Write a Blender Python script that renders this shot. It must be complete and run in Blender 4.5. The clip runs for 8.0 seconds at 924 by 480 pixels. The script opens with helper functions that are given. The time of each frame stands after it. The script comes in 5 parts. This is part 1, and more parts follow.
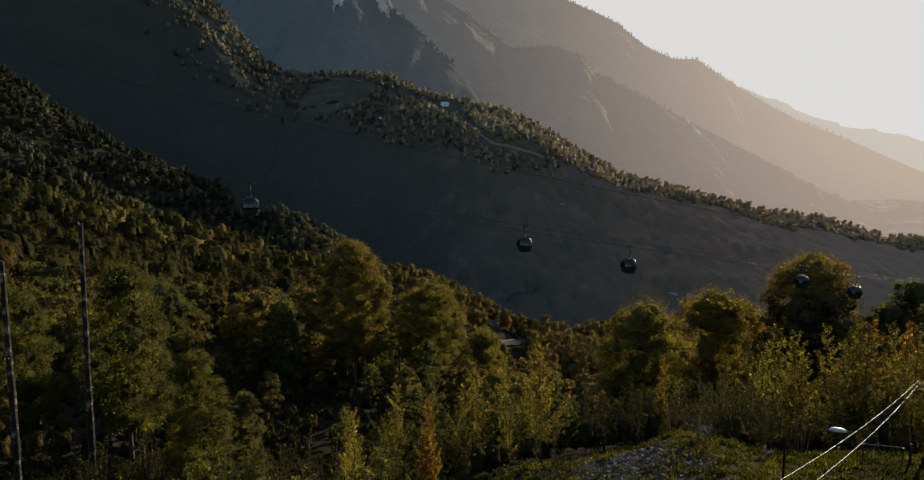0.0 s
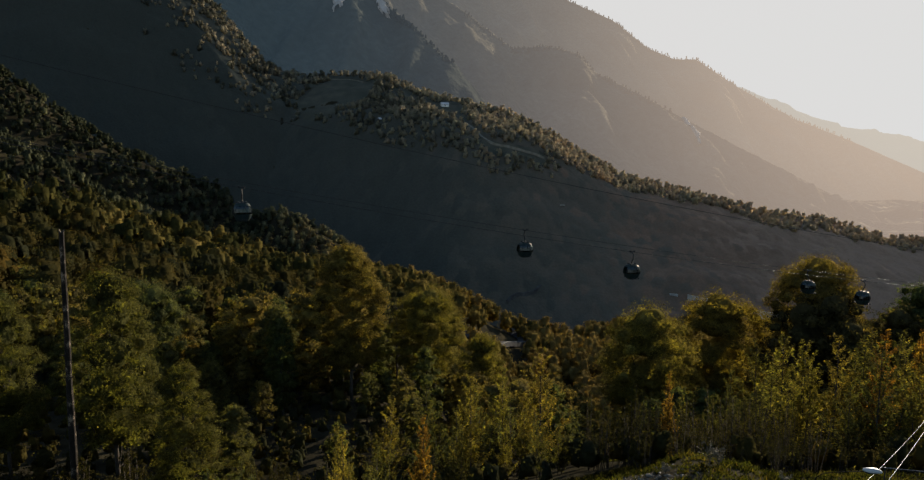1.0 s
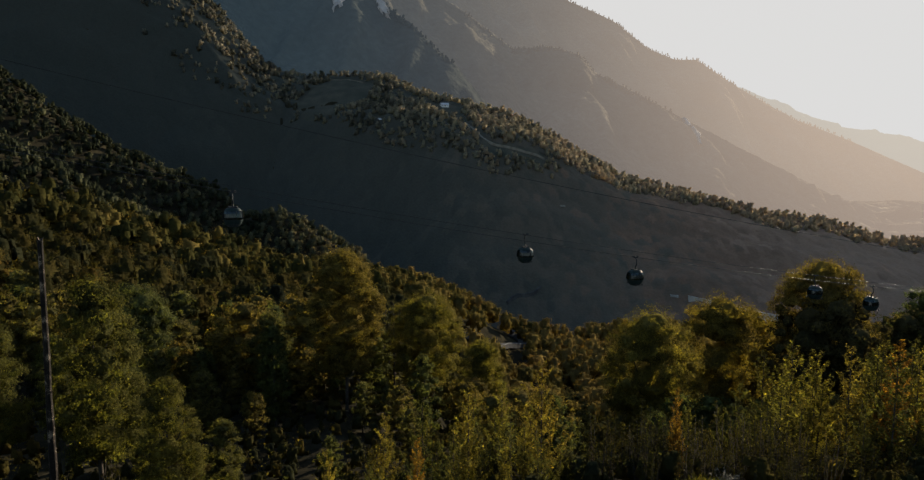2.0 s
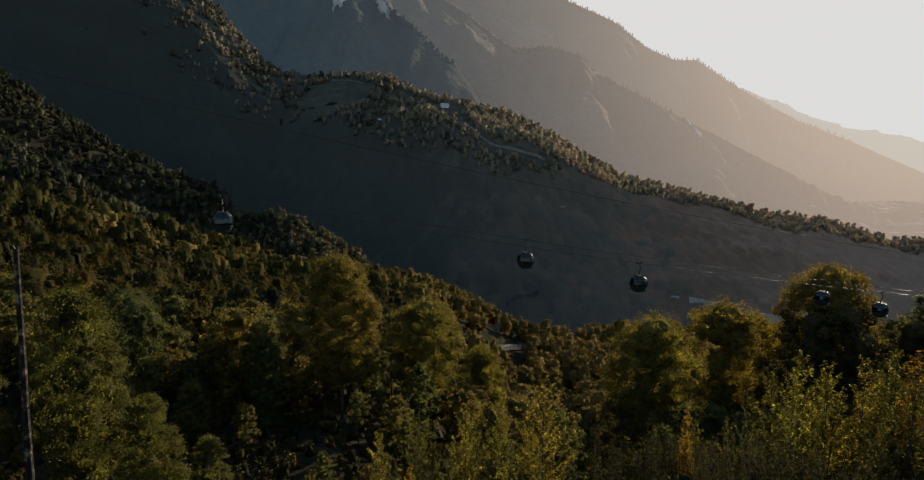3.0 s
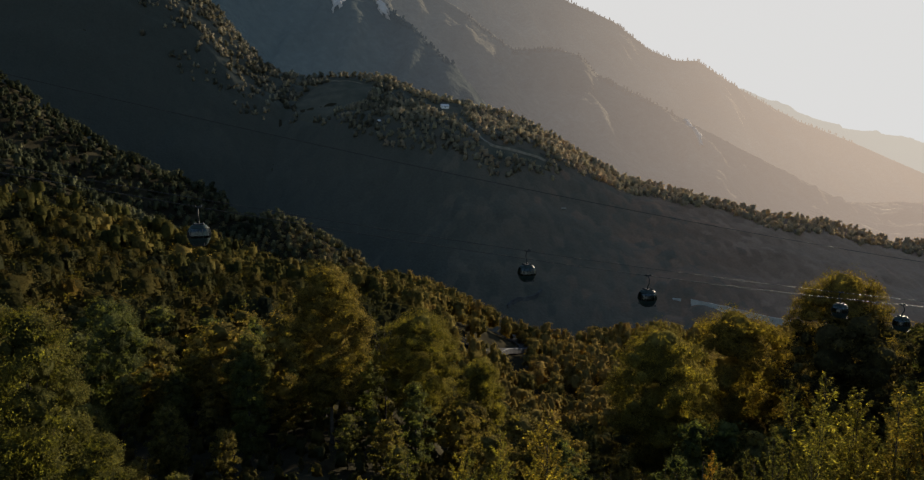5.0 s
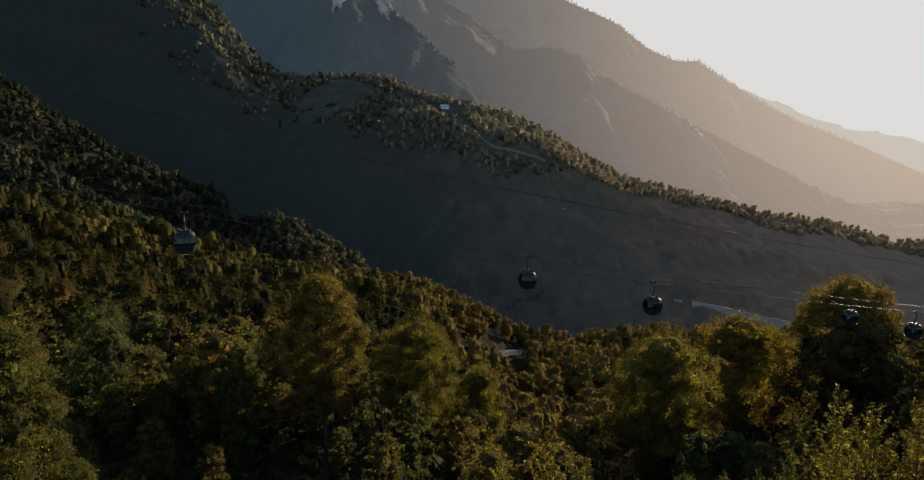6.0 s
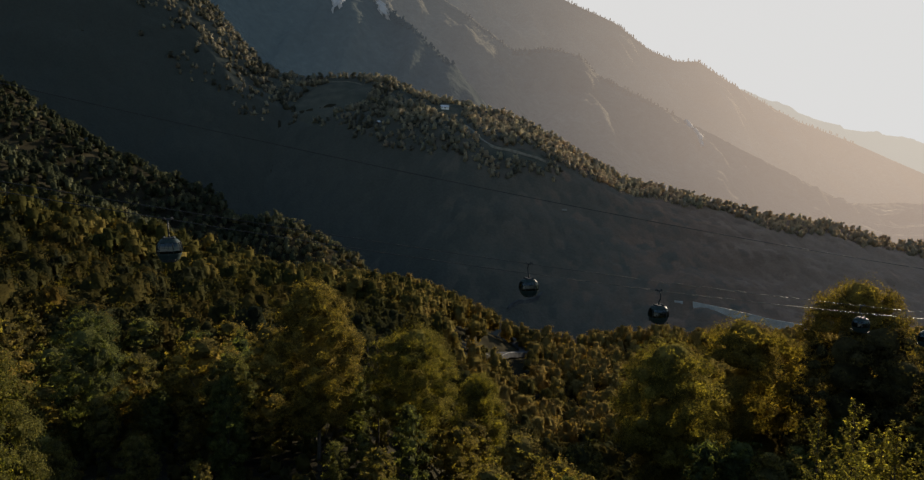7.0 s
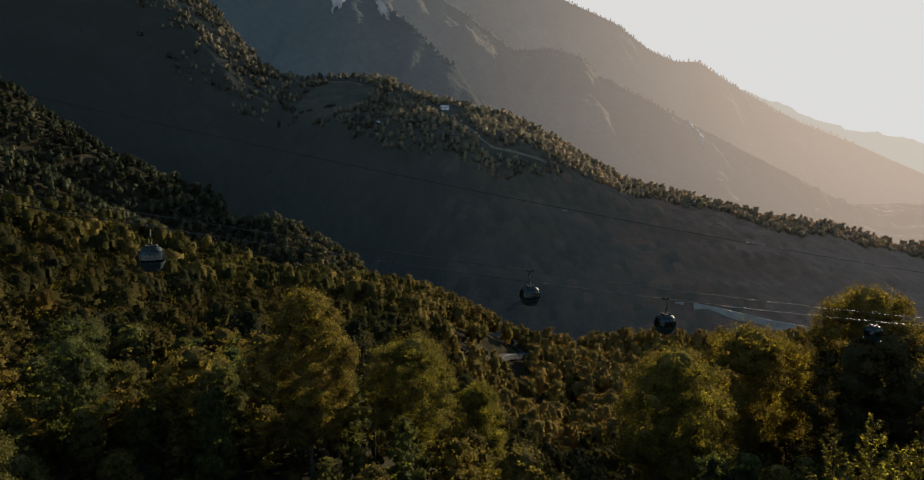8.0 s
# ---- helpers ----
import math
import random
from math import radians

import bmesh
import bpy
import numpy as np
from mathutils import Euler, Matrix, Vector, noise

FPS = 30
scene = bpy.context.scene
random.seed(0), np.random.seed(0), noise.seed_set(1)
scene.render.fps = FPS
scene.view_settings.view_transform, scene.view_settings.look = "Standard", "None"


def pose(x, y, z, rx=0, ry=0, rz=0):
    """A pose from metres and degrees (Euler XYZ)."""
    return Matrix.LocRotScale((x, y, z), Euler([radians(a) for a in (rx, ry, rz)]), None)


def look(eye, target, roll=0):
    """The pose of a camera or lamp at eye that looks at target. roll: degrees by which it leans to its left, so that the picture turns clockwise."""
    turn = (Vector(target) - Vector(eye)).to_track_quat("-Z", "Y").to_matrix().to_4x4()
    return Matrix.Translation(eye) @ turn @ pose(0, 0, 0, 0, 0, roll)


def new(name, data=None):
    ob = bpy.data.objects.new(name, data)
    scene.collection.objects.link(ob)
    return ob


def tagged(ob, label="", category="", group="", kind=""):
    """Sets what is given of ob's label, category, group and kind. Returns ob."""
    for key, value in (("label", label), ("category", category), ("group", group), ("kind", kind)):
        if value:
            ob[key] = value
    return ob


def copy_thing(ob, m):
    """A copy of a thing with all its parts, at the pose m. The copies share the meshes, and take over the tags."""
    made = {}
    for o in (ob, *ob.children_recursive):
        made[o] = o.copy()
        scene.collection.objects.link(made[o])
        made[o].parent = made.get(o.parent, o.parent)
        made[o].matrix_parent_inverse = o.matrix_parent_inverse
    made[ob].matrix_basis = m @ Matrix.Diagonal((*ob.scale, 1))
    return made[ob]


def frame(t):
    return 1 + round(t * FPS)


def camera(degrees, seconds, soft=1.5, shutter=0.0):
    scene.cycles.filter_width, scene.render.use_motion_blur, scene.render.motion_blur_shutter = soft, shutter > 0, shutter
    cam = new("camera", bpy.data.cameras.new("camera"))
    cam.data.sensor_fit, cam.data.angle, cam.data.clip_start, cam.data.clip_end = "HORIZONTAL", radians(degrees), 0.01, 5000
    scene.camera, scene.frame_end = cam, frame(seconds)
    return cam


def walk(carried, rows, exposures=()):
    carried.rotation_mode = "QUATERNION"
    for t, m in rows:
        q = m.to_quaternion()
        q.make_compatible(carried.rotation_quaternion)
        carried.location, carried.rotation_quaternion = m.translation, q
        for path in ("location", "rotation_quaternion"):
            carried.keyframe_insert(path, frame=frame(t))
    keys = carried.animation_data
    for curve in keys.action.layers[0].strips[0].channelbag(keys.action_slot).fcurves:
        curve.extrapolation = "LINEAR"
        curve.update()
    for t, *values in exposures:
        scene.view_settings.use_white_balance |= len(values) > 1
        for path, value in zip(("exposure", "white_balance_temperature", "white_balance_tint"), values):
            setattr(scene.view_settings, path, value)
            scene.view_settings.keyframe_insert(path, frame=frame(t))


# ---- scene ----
# camera: a drone that flies ahead over the wood and climbs a little
cam = camera(70.0, 8.0, soft=1.25)
PATH = []
for i in range(17):
    u = i / 16
    PATH.append((u * 8.0, pose(1.677 * u + 0.186 * u * (1 - u), 22.7 * (u - 0.1327 * u * (1 - u)),
                               30 + 2.617 * u + 0.1735 * u * (1 - u), 83 + 0.2435 * u, 0, 0.123 * u)))
walk(cam, PATH, [(0.0, 1.2), (8.0, 1.2)])

# ---- light: low sun ahead and to the side, clear evening sky ----
SUN_AZ, SUN_EL = radians(40), radians(13.5)
SUN_DIR = Vector((math.cos(SUN_EL) * math.sin(SUN_AZ), math.cos(SUN_EL) * math.cos(SUN_AZ), math.sin(SUN_EL)))
sun_data = bpy.data.lights.new("sun", "SUN")
sun_data.energy, sun_data.angle, sun_data.color = 4.8, radians(0.6), (1.0, 0.85, 0.64)
sun = new("sun", sun_data)
sun.matrix_world = look(SUN_DIR * 300, (0, 0, 0))

world = bpy.data.worlds.new("evening_sky")
scene.world = world
world.use_nodes = True
wn, wl = world.node_tree.nodes, world.node_tree.links
sky = wn.new("ShaderNodeTexSky")
sky.sky_type, sky.sun_disc = "NISHITA", False
sky.sun_elevation, sky.sun_rotation = SUN_EL, SUN_AZ
sky.air_density, sky.dust_density, sky.ozone_density = 1.0, 1.4, 1.5
cap = wn.new("ShaderNodeVectorMath")
cap.operation = "MINIMUM"
cap.inputs[1].default_value = (2.63, 2.61, 2.585)
wl.new(sky.outputs[0], cap.inputs[0])
bg = wn["Background"]
bg.inputs[1].default_value = 0.12
wl.new(cap.outputs[0], bg.inputs[0])

# ---- materials ----
def nodes_of(name):
    m = bpy.data.materials.new(name)
    m.use_nodes = True
    t = m.node_tree
    for n in list(t.nodes):
        t.nodes.remove(n)
    out = t.nodes.new("ShaderNodeOutputMaterial")
    return m, t.nodes, t.links, out


def ramp(n, stops):
    r = n.new("ShaderNodeValToRGB")
    e = r.color_ramp.elements
    e[0].position, e[0].color = stops[0][0], (*stops[0][1], 1)
    e[1].position, e[1].color = stops[-1][0], (*stops[-1][1], 1)
    for p, c in stops[1:-1]:
        k = e.new(p)
        k.color = (*c, 1)
    return r


def noise_tex(n, l, scale, detail=3, coord="Object"):
    tc = n.new("ShaderNodeTexCoord")
    t = n.new("ShaderNodeTexNoise")
    t.inputs["Scale"].default_value, t.inputs["Detail"].default_value = scale, detail
    l.new(tc.outputs[coord], t.inputs["Vector"])
    return t


def mix_rgb(n, l, fac, a, b, mode="MIX"):
    m = n.new("ShaderNodeMix")
    m.data_type, m.blend_type = "RGBA", mode
    for sock, v in ((m.inputs[0], fac), (m.inputs[6], a), (m.inputs[7], b)):
        if isinstance(v, (int, float)):
            sock.default_value = v
        elif isinstance(v, tuple):
            sock.default_value = (*v, 1)
        else:
            l.new(v, sock)
    return m.outputs[2]


def leaf_material(name, stops, by_object, through_share=0.58, tint=(1.9, 1.9, 0.65), mottle=0.4, scale=0.8, vary=1.0, relief=0.9):
    """Foliage: colour by tree, broken up by clumps and leaves; light passes through the leaves, which lie in the rounded masses of the crown."""
    m, n, l, out = nodes_of(name)
    m.cycles.use_bump_map_correction = False
    if by_object:
        src = n.new("ShaderNodeObjectInfo").outputs["Random"]
    else:
        a = n.new("ShaderNodeAttribute")
        a.attribute_name = "tone"
        src = a.outputs["Fac"]
    r = ramp(n, stops)
    l.new(src, r.inputs[0])
    g = n.new("ShaderNodeNewGeometry")
    leaf = ramp(n, [(0.0, (1 - 0.45 * vary, 1 - 0.42 * vary, 1 - 0.4 * vary)), (0.5, (1 - 0.05 * vary,) * 3), (1.0, (1 + 0.55 * vary, 1 + 0.42 * vary, 1 + 0.05 * vary))])
    l.new(g.outputs["Random Per Island"], leaf.inputs[0])
    col = mix_rgb(n, l, 1.0, r.outputs[0], leaf.outputs[0], "MULTIPLY")
    clump = noise_tex(n, l, scale, 4)
    k = 1 - mottle
    mot = ramp(n, [(0.34, (k, k, k * 1.05)), (0.66, (1 + mottle, 1 + mottle * 0.9, 1 + mottle * 0.6))])
    l.new(clump.outputs[0], mot.inputs[0])
    col = mix_rgb(n, l, 1.0, col, mot.outputs[0], "MULTIPLY")
    way = n.new("ShaderNodeAttribute")
    way.attribute_name = "outward"
    turn = n.new("ShaderNodeVectorTransform")
    turn.vector_type, turn.convert_from, turn.convert_to = "NORMAL", "OBJECT", "WORLD"
    l.new(way.outputs["Vector"], turn.inputs[0])
    d, tr, mx = n.new("ShaderNodeBsdfDiffuse"), n.new("ShaderNodeBsdfTranslucent"), n.new("ShaderNodeMixShader")
    l.new(col, d.inputs[0])
    l.new(mix_rgb(n, l, 1.0, col, tint, "MULTIPLY"), tr.inputs[0])
    fine = noise_tex(n, l, scale * 2.6, 4)
    k = n.new("ShaderNodeBump")
    k.inputs["Strength"].default_value, k.inputs["Distance"].default_value = relief, 0.55 / scale
    l.new(fine.outputs[0], k.inputs["Height"])
    l.new(turn.outputs[0], k.inputs["Normal"])
    for sh in (d, tr):
        l.new(k.outputs[0], sh.inputs["Normal"])
    mx.inputs[0].default_value = through_share
    l.new(d.outputs[0], mx.inputs[1])
    l.new(tr.outputs[0], mx.inputs[2])
    l.new(mx.outputs[0], out.inputs[0])
    return m


def surface(name, stops, scale, rough=0.8, bump=0.3, metal=0.0, fine=8.0, coord="Object", bump_dist=0.05, gloss=0.5):
    """A rough surface with colour at two scales and fine relief."""
    m, n, l, out = nodes_of(name)
    p = n.new("ShaderNodeBsdfPrincipled")
    a, b = noise_tex(n, l, scale, 4, coord), noise_tex(n, l, scale * fine, 5, coord)
    f = n.new("ShaderNodeMath")
    f.operation = "MULTIPLY_ADD"
    f.inputs[1].default_value, f.inputs[2].default_value = 0.45, -0.225
    l.new(b.outputs[0], f.inputs[0])
    s = n.new("ShaderNodeMath")
    l.new(a.outputs[0], s.inputs[0])
    l.new(f.outputs[0], s.inputs[1])
    r = ramp(n, stops)
    l.new(s.outputs[0], r.inputs[0])
    l.new(r.outputs[0], p.inputs["Base Color"])
    p.inputs["Roughness"].default_value, p.inputs["Metallic"].default_value = rough, metal
    p.inputs["Specular IOR Level"].default_value = gloss
    if bump:
        k = n.new("ShaderNodeBump")
        k.inputs["Strength"].default_value, k.inputs["Distance"].default_value = bump, bump_dist
        l.new(b.outputs[0], k.inputs["Height"])
        l.new(k.outputs[0], p.inputs["Normal"])
    l.new(p.outputs[0], out.inputs[0])
    return m


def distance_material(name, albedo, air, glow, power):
    """A far wooded range; bright evening haze is put into its emission, stronger towards the sun."""
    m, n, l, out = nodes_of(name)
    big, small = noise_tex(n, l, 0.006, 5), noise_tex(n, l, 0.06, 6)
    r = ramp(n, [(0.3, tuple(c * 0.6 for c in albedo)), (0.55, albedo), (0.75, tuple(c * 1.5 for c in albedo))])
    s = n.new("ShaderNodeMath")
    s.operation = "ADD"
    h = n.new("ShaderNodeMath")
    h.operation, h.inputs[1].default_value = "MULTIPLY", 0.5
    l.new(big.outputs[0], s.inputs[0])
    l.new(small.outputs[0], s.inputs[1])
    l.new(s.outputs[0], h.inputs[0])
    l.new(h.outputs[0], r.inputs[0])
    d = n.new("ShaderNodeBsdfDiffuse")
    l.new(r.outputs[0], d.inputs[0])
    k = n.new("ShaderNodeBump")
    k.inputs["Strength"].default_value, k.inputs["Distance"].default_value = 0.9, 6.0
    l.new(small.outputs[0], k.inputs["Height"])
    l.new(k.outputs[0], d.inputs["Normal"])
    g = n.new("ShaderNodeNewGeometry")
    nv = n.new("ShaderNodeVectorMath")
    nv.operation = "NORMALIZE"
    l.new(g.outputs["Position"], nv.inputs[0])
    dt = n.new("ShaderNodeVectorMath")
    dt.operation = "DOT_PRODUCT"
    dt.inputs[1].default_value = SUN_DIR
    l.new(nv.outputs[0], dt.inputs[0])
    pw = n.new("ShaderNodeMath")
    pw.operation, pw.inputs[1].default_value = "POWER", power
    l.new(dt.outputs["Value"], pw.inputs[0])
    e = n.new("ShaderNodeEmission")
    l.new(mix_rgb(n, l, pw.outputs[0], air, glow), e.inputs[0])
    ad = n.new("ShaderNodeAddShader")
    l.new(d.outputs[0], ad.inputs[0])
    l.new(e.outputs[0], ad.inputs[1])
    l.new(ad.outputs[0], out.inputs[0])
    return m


def sheet_material(name, stops):
    """The closed canopy of a far wood: colour by tree, haze painted in along x, and a rough matt surface."""
    m, n, l, out = nodes_of(name)
    a = n.new("ShaderNodeAttribute")
    a.attribute_name = "tone"
    r = ramp(n, stops)
    l.new(a.outputs["Fac"], r.inputs[0])
    big, fine = noise_tex(n, l, 0.02, 4), noise_tex(n, l, 0.35, 5)
    mot = ramp(n, [(0.35, (0.975, 0.98, 0.98)), (0.65, (1.025, 1.02, 1.02))])
    l.new(big.outputs[0], mot.inputs[0])
    mot2 = ramp(n, [(0.35, (0.93, 0.93, 0.93)), (0.65, (1.07, 1.07, 1.07))])
    l.new(fine.outputs[0], mot2.inputs[0])
    col = mix_rgb(n, l, 1.0, mix_rgb(n, l, 1.0, r.outputs[0], mot.outputs[0], "MULTIPLY"), mot2.outputs[0], "MULTIPLY")
    d, k = n.new("ShaderNodeBsdfDiffuse"), n.new("ShaderNodeBump")
    d.inputs["Roughness"].default_value = 0.9
    k.inputs["Strength"].default_value, k.inputs["Distance"].default_value = 0.6, 1.2
    l.new(fine.outputs[0], k.inputs["Height"])
    l.new(k.outputs[0], d.inputs["Normal"])
    l.new(col, d.inputs[0])
    l.new(d.outputs[0], out.inputs[0])
    return m


BEECH = [(0.0, (0.062, 0.077, 0.036)), (0.35, (0.080, 0.088, 0.042)), (0.7, (0.098, 0.093, 0.042)), (1.0, (0.117, 0.097, 0.042))]
OCHRE = [(0.0, (0.126, 0.105, 0.036)), (1.0, (0.146, 0.111, 0.036))]
GREEN = [(0.0, (0.074, 0.079, 0.030)), (1.0, (0.094, 0.089, 0.030))]
AUTUMN = [(0.0, (0.165, 0.112, 0.028)), (1.0, (0.20, 0.108, 0.026))]
YELLOW = [(0.0, (0.151, 0.145, 0.044)), (1.0, (0.186, 0.151, 0.044))]
LEAF = leaf_material("beech_leaves", BEECH, True)
LEAF_OCHRE = leaf_material("ochre_leaves", OCHRE, True, 0.48)
LEAF_GOLD = leaf_material("gold_leaves", [(0.0, (0.127, 0.115, 0.036)), (1.0, (0.156, 0.120, 0.036))], True, 0.52)
LEAF_GREEN = leaf_material("green_leaves", GREEN, True)
LEAF_AUTUMN = leaf_material("autumn_leaves", AUTUMN, True)
LEAF_DULL = leaf_material("dull_sapling_leaves", [(0.0, (0.019, 0.020, 0.011)), (1.0, (0.031, 0.028, 0.012))], True, 0.5)
LEAF_SHADE_DARK = leaf_material("shade_dark_olive_leaves", [(0.0, (0.042, 0.040, 0.021)), (1.0, (0.056, 0.048, 0.023))], True, 0.45, vary=0.7)
LEAF_YELLOW = leaf_material("yellow_green_leaves", YELLOW, True, 0.68)
# woods further off: olive and gold on the slope, paler and duller down the valley, haze painted in up the ridge
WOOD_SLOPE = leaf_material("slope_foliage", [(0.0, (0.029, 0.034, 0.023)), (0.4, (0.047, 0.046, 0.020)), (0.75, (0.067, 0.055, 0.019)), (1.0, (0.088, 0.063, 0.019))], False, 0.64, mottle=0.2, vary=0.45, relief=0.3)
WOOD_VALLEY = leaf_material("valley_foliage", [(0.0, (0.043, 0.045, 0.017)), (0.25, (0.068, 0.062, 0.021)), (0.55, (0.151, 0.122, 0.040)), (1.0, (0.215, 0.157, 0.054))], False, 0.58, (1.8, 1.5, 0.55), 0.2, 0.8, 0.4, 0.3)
# leaf colours lifted and cooled to carry the haze over the spur
WOOD_SPUR_HAZED = leaf_material("spur_foliage_hazed", [(0.0, (0.026, 0.031, 0.020)), (0.3, (0.048, 0.055, 0.036)), (0.6, (0.105, 0.108, 0.068)), (1.0, (0.150, 0.124, 0.066))], False, 0.50, (1.7, 1.5, 0.6), 0.25, 0.8, 0.5, 0.4)
# very pale leaf colours: haze and low sun on the crowns are painted in
WOOD_RIDGE_HAZED = leaf_material("ridge_foliage_hazed", [(0.0, (0.10, 0.10, 0.075)), (0.25, (0.22, 0.205, 0.16)), (0.5, (0.36, 0.33, 0.24)), (1.0, (0.44, 0.355, 0.255))], False, 0.55, (1.5, 1.35, 1.0), 0.2, 0.8, 0.35)
# the pale brown end of the ramp stands in for warm haze
WOOD_FLANK_HAZED = sheet_material("flank_foliage_hazed", [(0.0, (0.042, 0.047, 0.043)), (0.42, (0.061, 0.062, 0.054)), (0.62, (0.100, 0.086, 0.070)), (0.78, (0.154, 0.103, 0.076)), (1.0, (0.23, 0.155, 0.115))])
MEADOW = surface("rough_grassland", [(0.3, (0.044, 0.047, 0.037)), (0.5, (0.056, 0.056, 0.045)), (0.7, (0.074, 0.069, 0.054))], 0.05, 0.95, 0.5, fine=20.0, bump_dist=0.4, gloss=0.0)
BARK = surface("bark", [(0.3, (0.022, 0.018, 0.014)), (0.6, (0.050, 0.042, 0.034)), (0.8, (0.09, 0.078, 0.064))], 1.2, 0.9, 0.6, gloss=0.1)
# dark weathered bark; its pale flakes also paint in patches of sun
DEADWOOD = surface("weathered_deadwood", [(0.40, (0.006, 0.005, 0.004)), (0.58, (0.016, 0.012, 0.009)), (0.68, (0.16, 0.125, 0.09))], 1.6, 0.85, 1.0, gloss=0.15)
GROUND = surface("forest_floor_and_meadow", [(0.3, (0.012, 0.011, 0.008)), (0.5, (0.020, 0.018, 0.012)), (0.7, (0.034, 0.030, 0.019))], 0.03, 0.95, 0.5, fine=30.0, bump_dist=0.4, gloss=0.0)


# ---- building helpers ----
def mesh_from(name, verts, faces, mat, smooth=False, outward=None):
    """A mesh out of numpy arrays: verts (n, 3) and faces (m, 3 or 4)."""
    verts, faces = np.asarray(verts, dtype=np.float32), np.asarray(faces, dtype=np.int32)
    me = bpy.data.meshes.new(name)
    k = faces.shape[1]
    me.vertices.add(len(verts))
    me.vertices.foreach_set("co", verts.ravel())
    me.loops.add(faces.size)
    me.loops.foreach_set("vertex_index", faces.ravel())
    me.polygons.add(len(faces))
    me.polygons.foreach_set("loop_start", np.arange(0, faces.size, k, dtype=np.int32))
    me.polygons.foreach_set("use_smooth", np.full(len(faces), smooth))
    me.update(calc_edges=True)
    me.materials.append(mat)
    if outward is not None:
        me.attributes.new("outward", "FLOAT_VECTOR", "POINT").data.foreach_set("vector", np.asarray(outward, dtype=np.float32).ravel())
    return me


def part(name, bm, mat, parent=None, label="", smooth=False):
    """Link a bmesh as one mesh object under a thing or a part."""
    me = bpy.data.meshes.new(name)
    bmesh.ops.recalc_face_normals(bm, faces=bm.faces[:])
    bm.to_mesh(me)
    bm.free()
    me.materials.append(mat)
    if smooth:
        me.polygons.foreach_set("use_smooth", [True] * len(me.polygons))
    ob = new(name, me)
    ob.parent = parent
    return tagged(ob, label)


def box(bm, cx, cy, cz, sx, sy, sz, bevel=0.0, turn=None):
    r = bmesh.ops.create_cube(bm, size=1)
    vs = r["verts"]
    bmesh.ops.scale(bm, vec=(sx, sy, sz), verts=vs)
    if bevel:
        es = list({e for v in vs for e in v.link_edges})
        g = bmesh.ops.bevel(bm, geom=es, offset=bevel, segments=2, affect="EDGES", profile=0.5)
        vs = list({v for f in g["faces"] for v in f.verts} | {v for v in vs if v.is_valid})
    if turn is not None:
        bmesh.ops.transform(bm, matrix=turn, verts=vs)
    bmesh.ops.translate(bm, vec=(cx, cy, cz), verts=vs)
    return vs


def tube(points, radii, sides=8):
    """Verts and quads of a tapered tube along points, as arrays."""
    pts = np.asarray(points, float)
    d = np.gradient(pts, axis=0)
    d /= np.linalg.norm(d, axis=1)[:, None] + 1e-9
    ref = np.where(np.abs(d[:, 2:3]) > 0.9, np.array([[1.0, 0, 0]]), np.array([[0, 0, 1.0]]))
    a = np.cross(d, ref)
    a /= np.linalg.norm(a, axis=1)[:, None]
    b = np.cross(d, a)
    ang = np.linspace(0, 2 * np.pi, sides, endpoint=False)
    r = np.broadcast_to(np.asarray(radii, float), (len(pts),))
    v = pts[:, None] + r[:, None, None] * (np.cos(ang)[None, :, None] * a[:, None] + np.sin(ang)[None, :, None] * b[:, None])
    q = []
    for i in range(len(pts) - 1):
        for j in range(sides):
            k = (j + 1) % sides
            q.append((i * sides + j, i * sides + k, (i + 1) * sides + k, (i + 1) * sides + j))
    return v.reshape(-1, 3), np.array(q)


def join(arrays):
    vs, fs, o = [], [], 0
    for v, f in arrays:
        vs.append(v)
        fs.append(f + o)
        o += len(v)
    return np.concatenate(vs), np.concatenate(fs)


def tube_bm(points, radii, sides=8, caps=True):
    v, q = tube(points, radii, sides)
    bm = bmesh.new()
    vs = [bm.verts.new(p) for p in v]
    for f in q:
        bm.faces.new([vs[i] for i in f])
    if caps:
        bm.faces.new(vs[:sides])
        bm.faces.new(vs[-sides:])
    return bm


# ---- the shape of the land ----
def knots(x, xs, zs):
    return np.interp(x, xs, zs)


def smooth_max(a, b, k):
    h = np.clip(0.5 + 0.5 * (a - b) / k, 0, 1)
    return b * (1 - h) + a * h + k * h * (1 - h)


def waves(x, y, size, seed):
    """Cheap smooth unevenness, about -1 to 1."""
    s = np.zeros_like(x, dtype=float)
    rs = np.random.RandomState(seed)
    for k in range(7):
        a, ph = rs.uniform(0, 2 * np.pi), rs.uniform(0, 6.28)
        f = (1 + 0.55 * k) / size
        s += np.sin((x * np.cos(a) + y * np.sin(a)) * f * 6.28 + ph) / (1 + 0.5 * k)
    return s / 2.6


# the wooded hillside under the camera: height across x at several distances
H_NEAR = ([-90, -34, -14, 4, 14, 40, 80, 150], [6, -1, 1, 7.5, 9.4, 8.6, 7, 9])
H_MID = ([-150, -60, -16, 6, 40, 80, 150], [6, -8, -6, -15, -19, -15, 0])
CREST_Y = ([-260, -230, -206, -167, -121, -67, 0, 34, 87, 135, 300], [300, 330, 365, 410, 470, 545, 535, 560, 545, 600, 640])
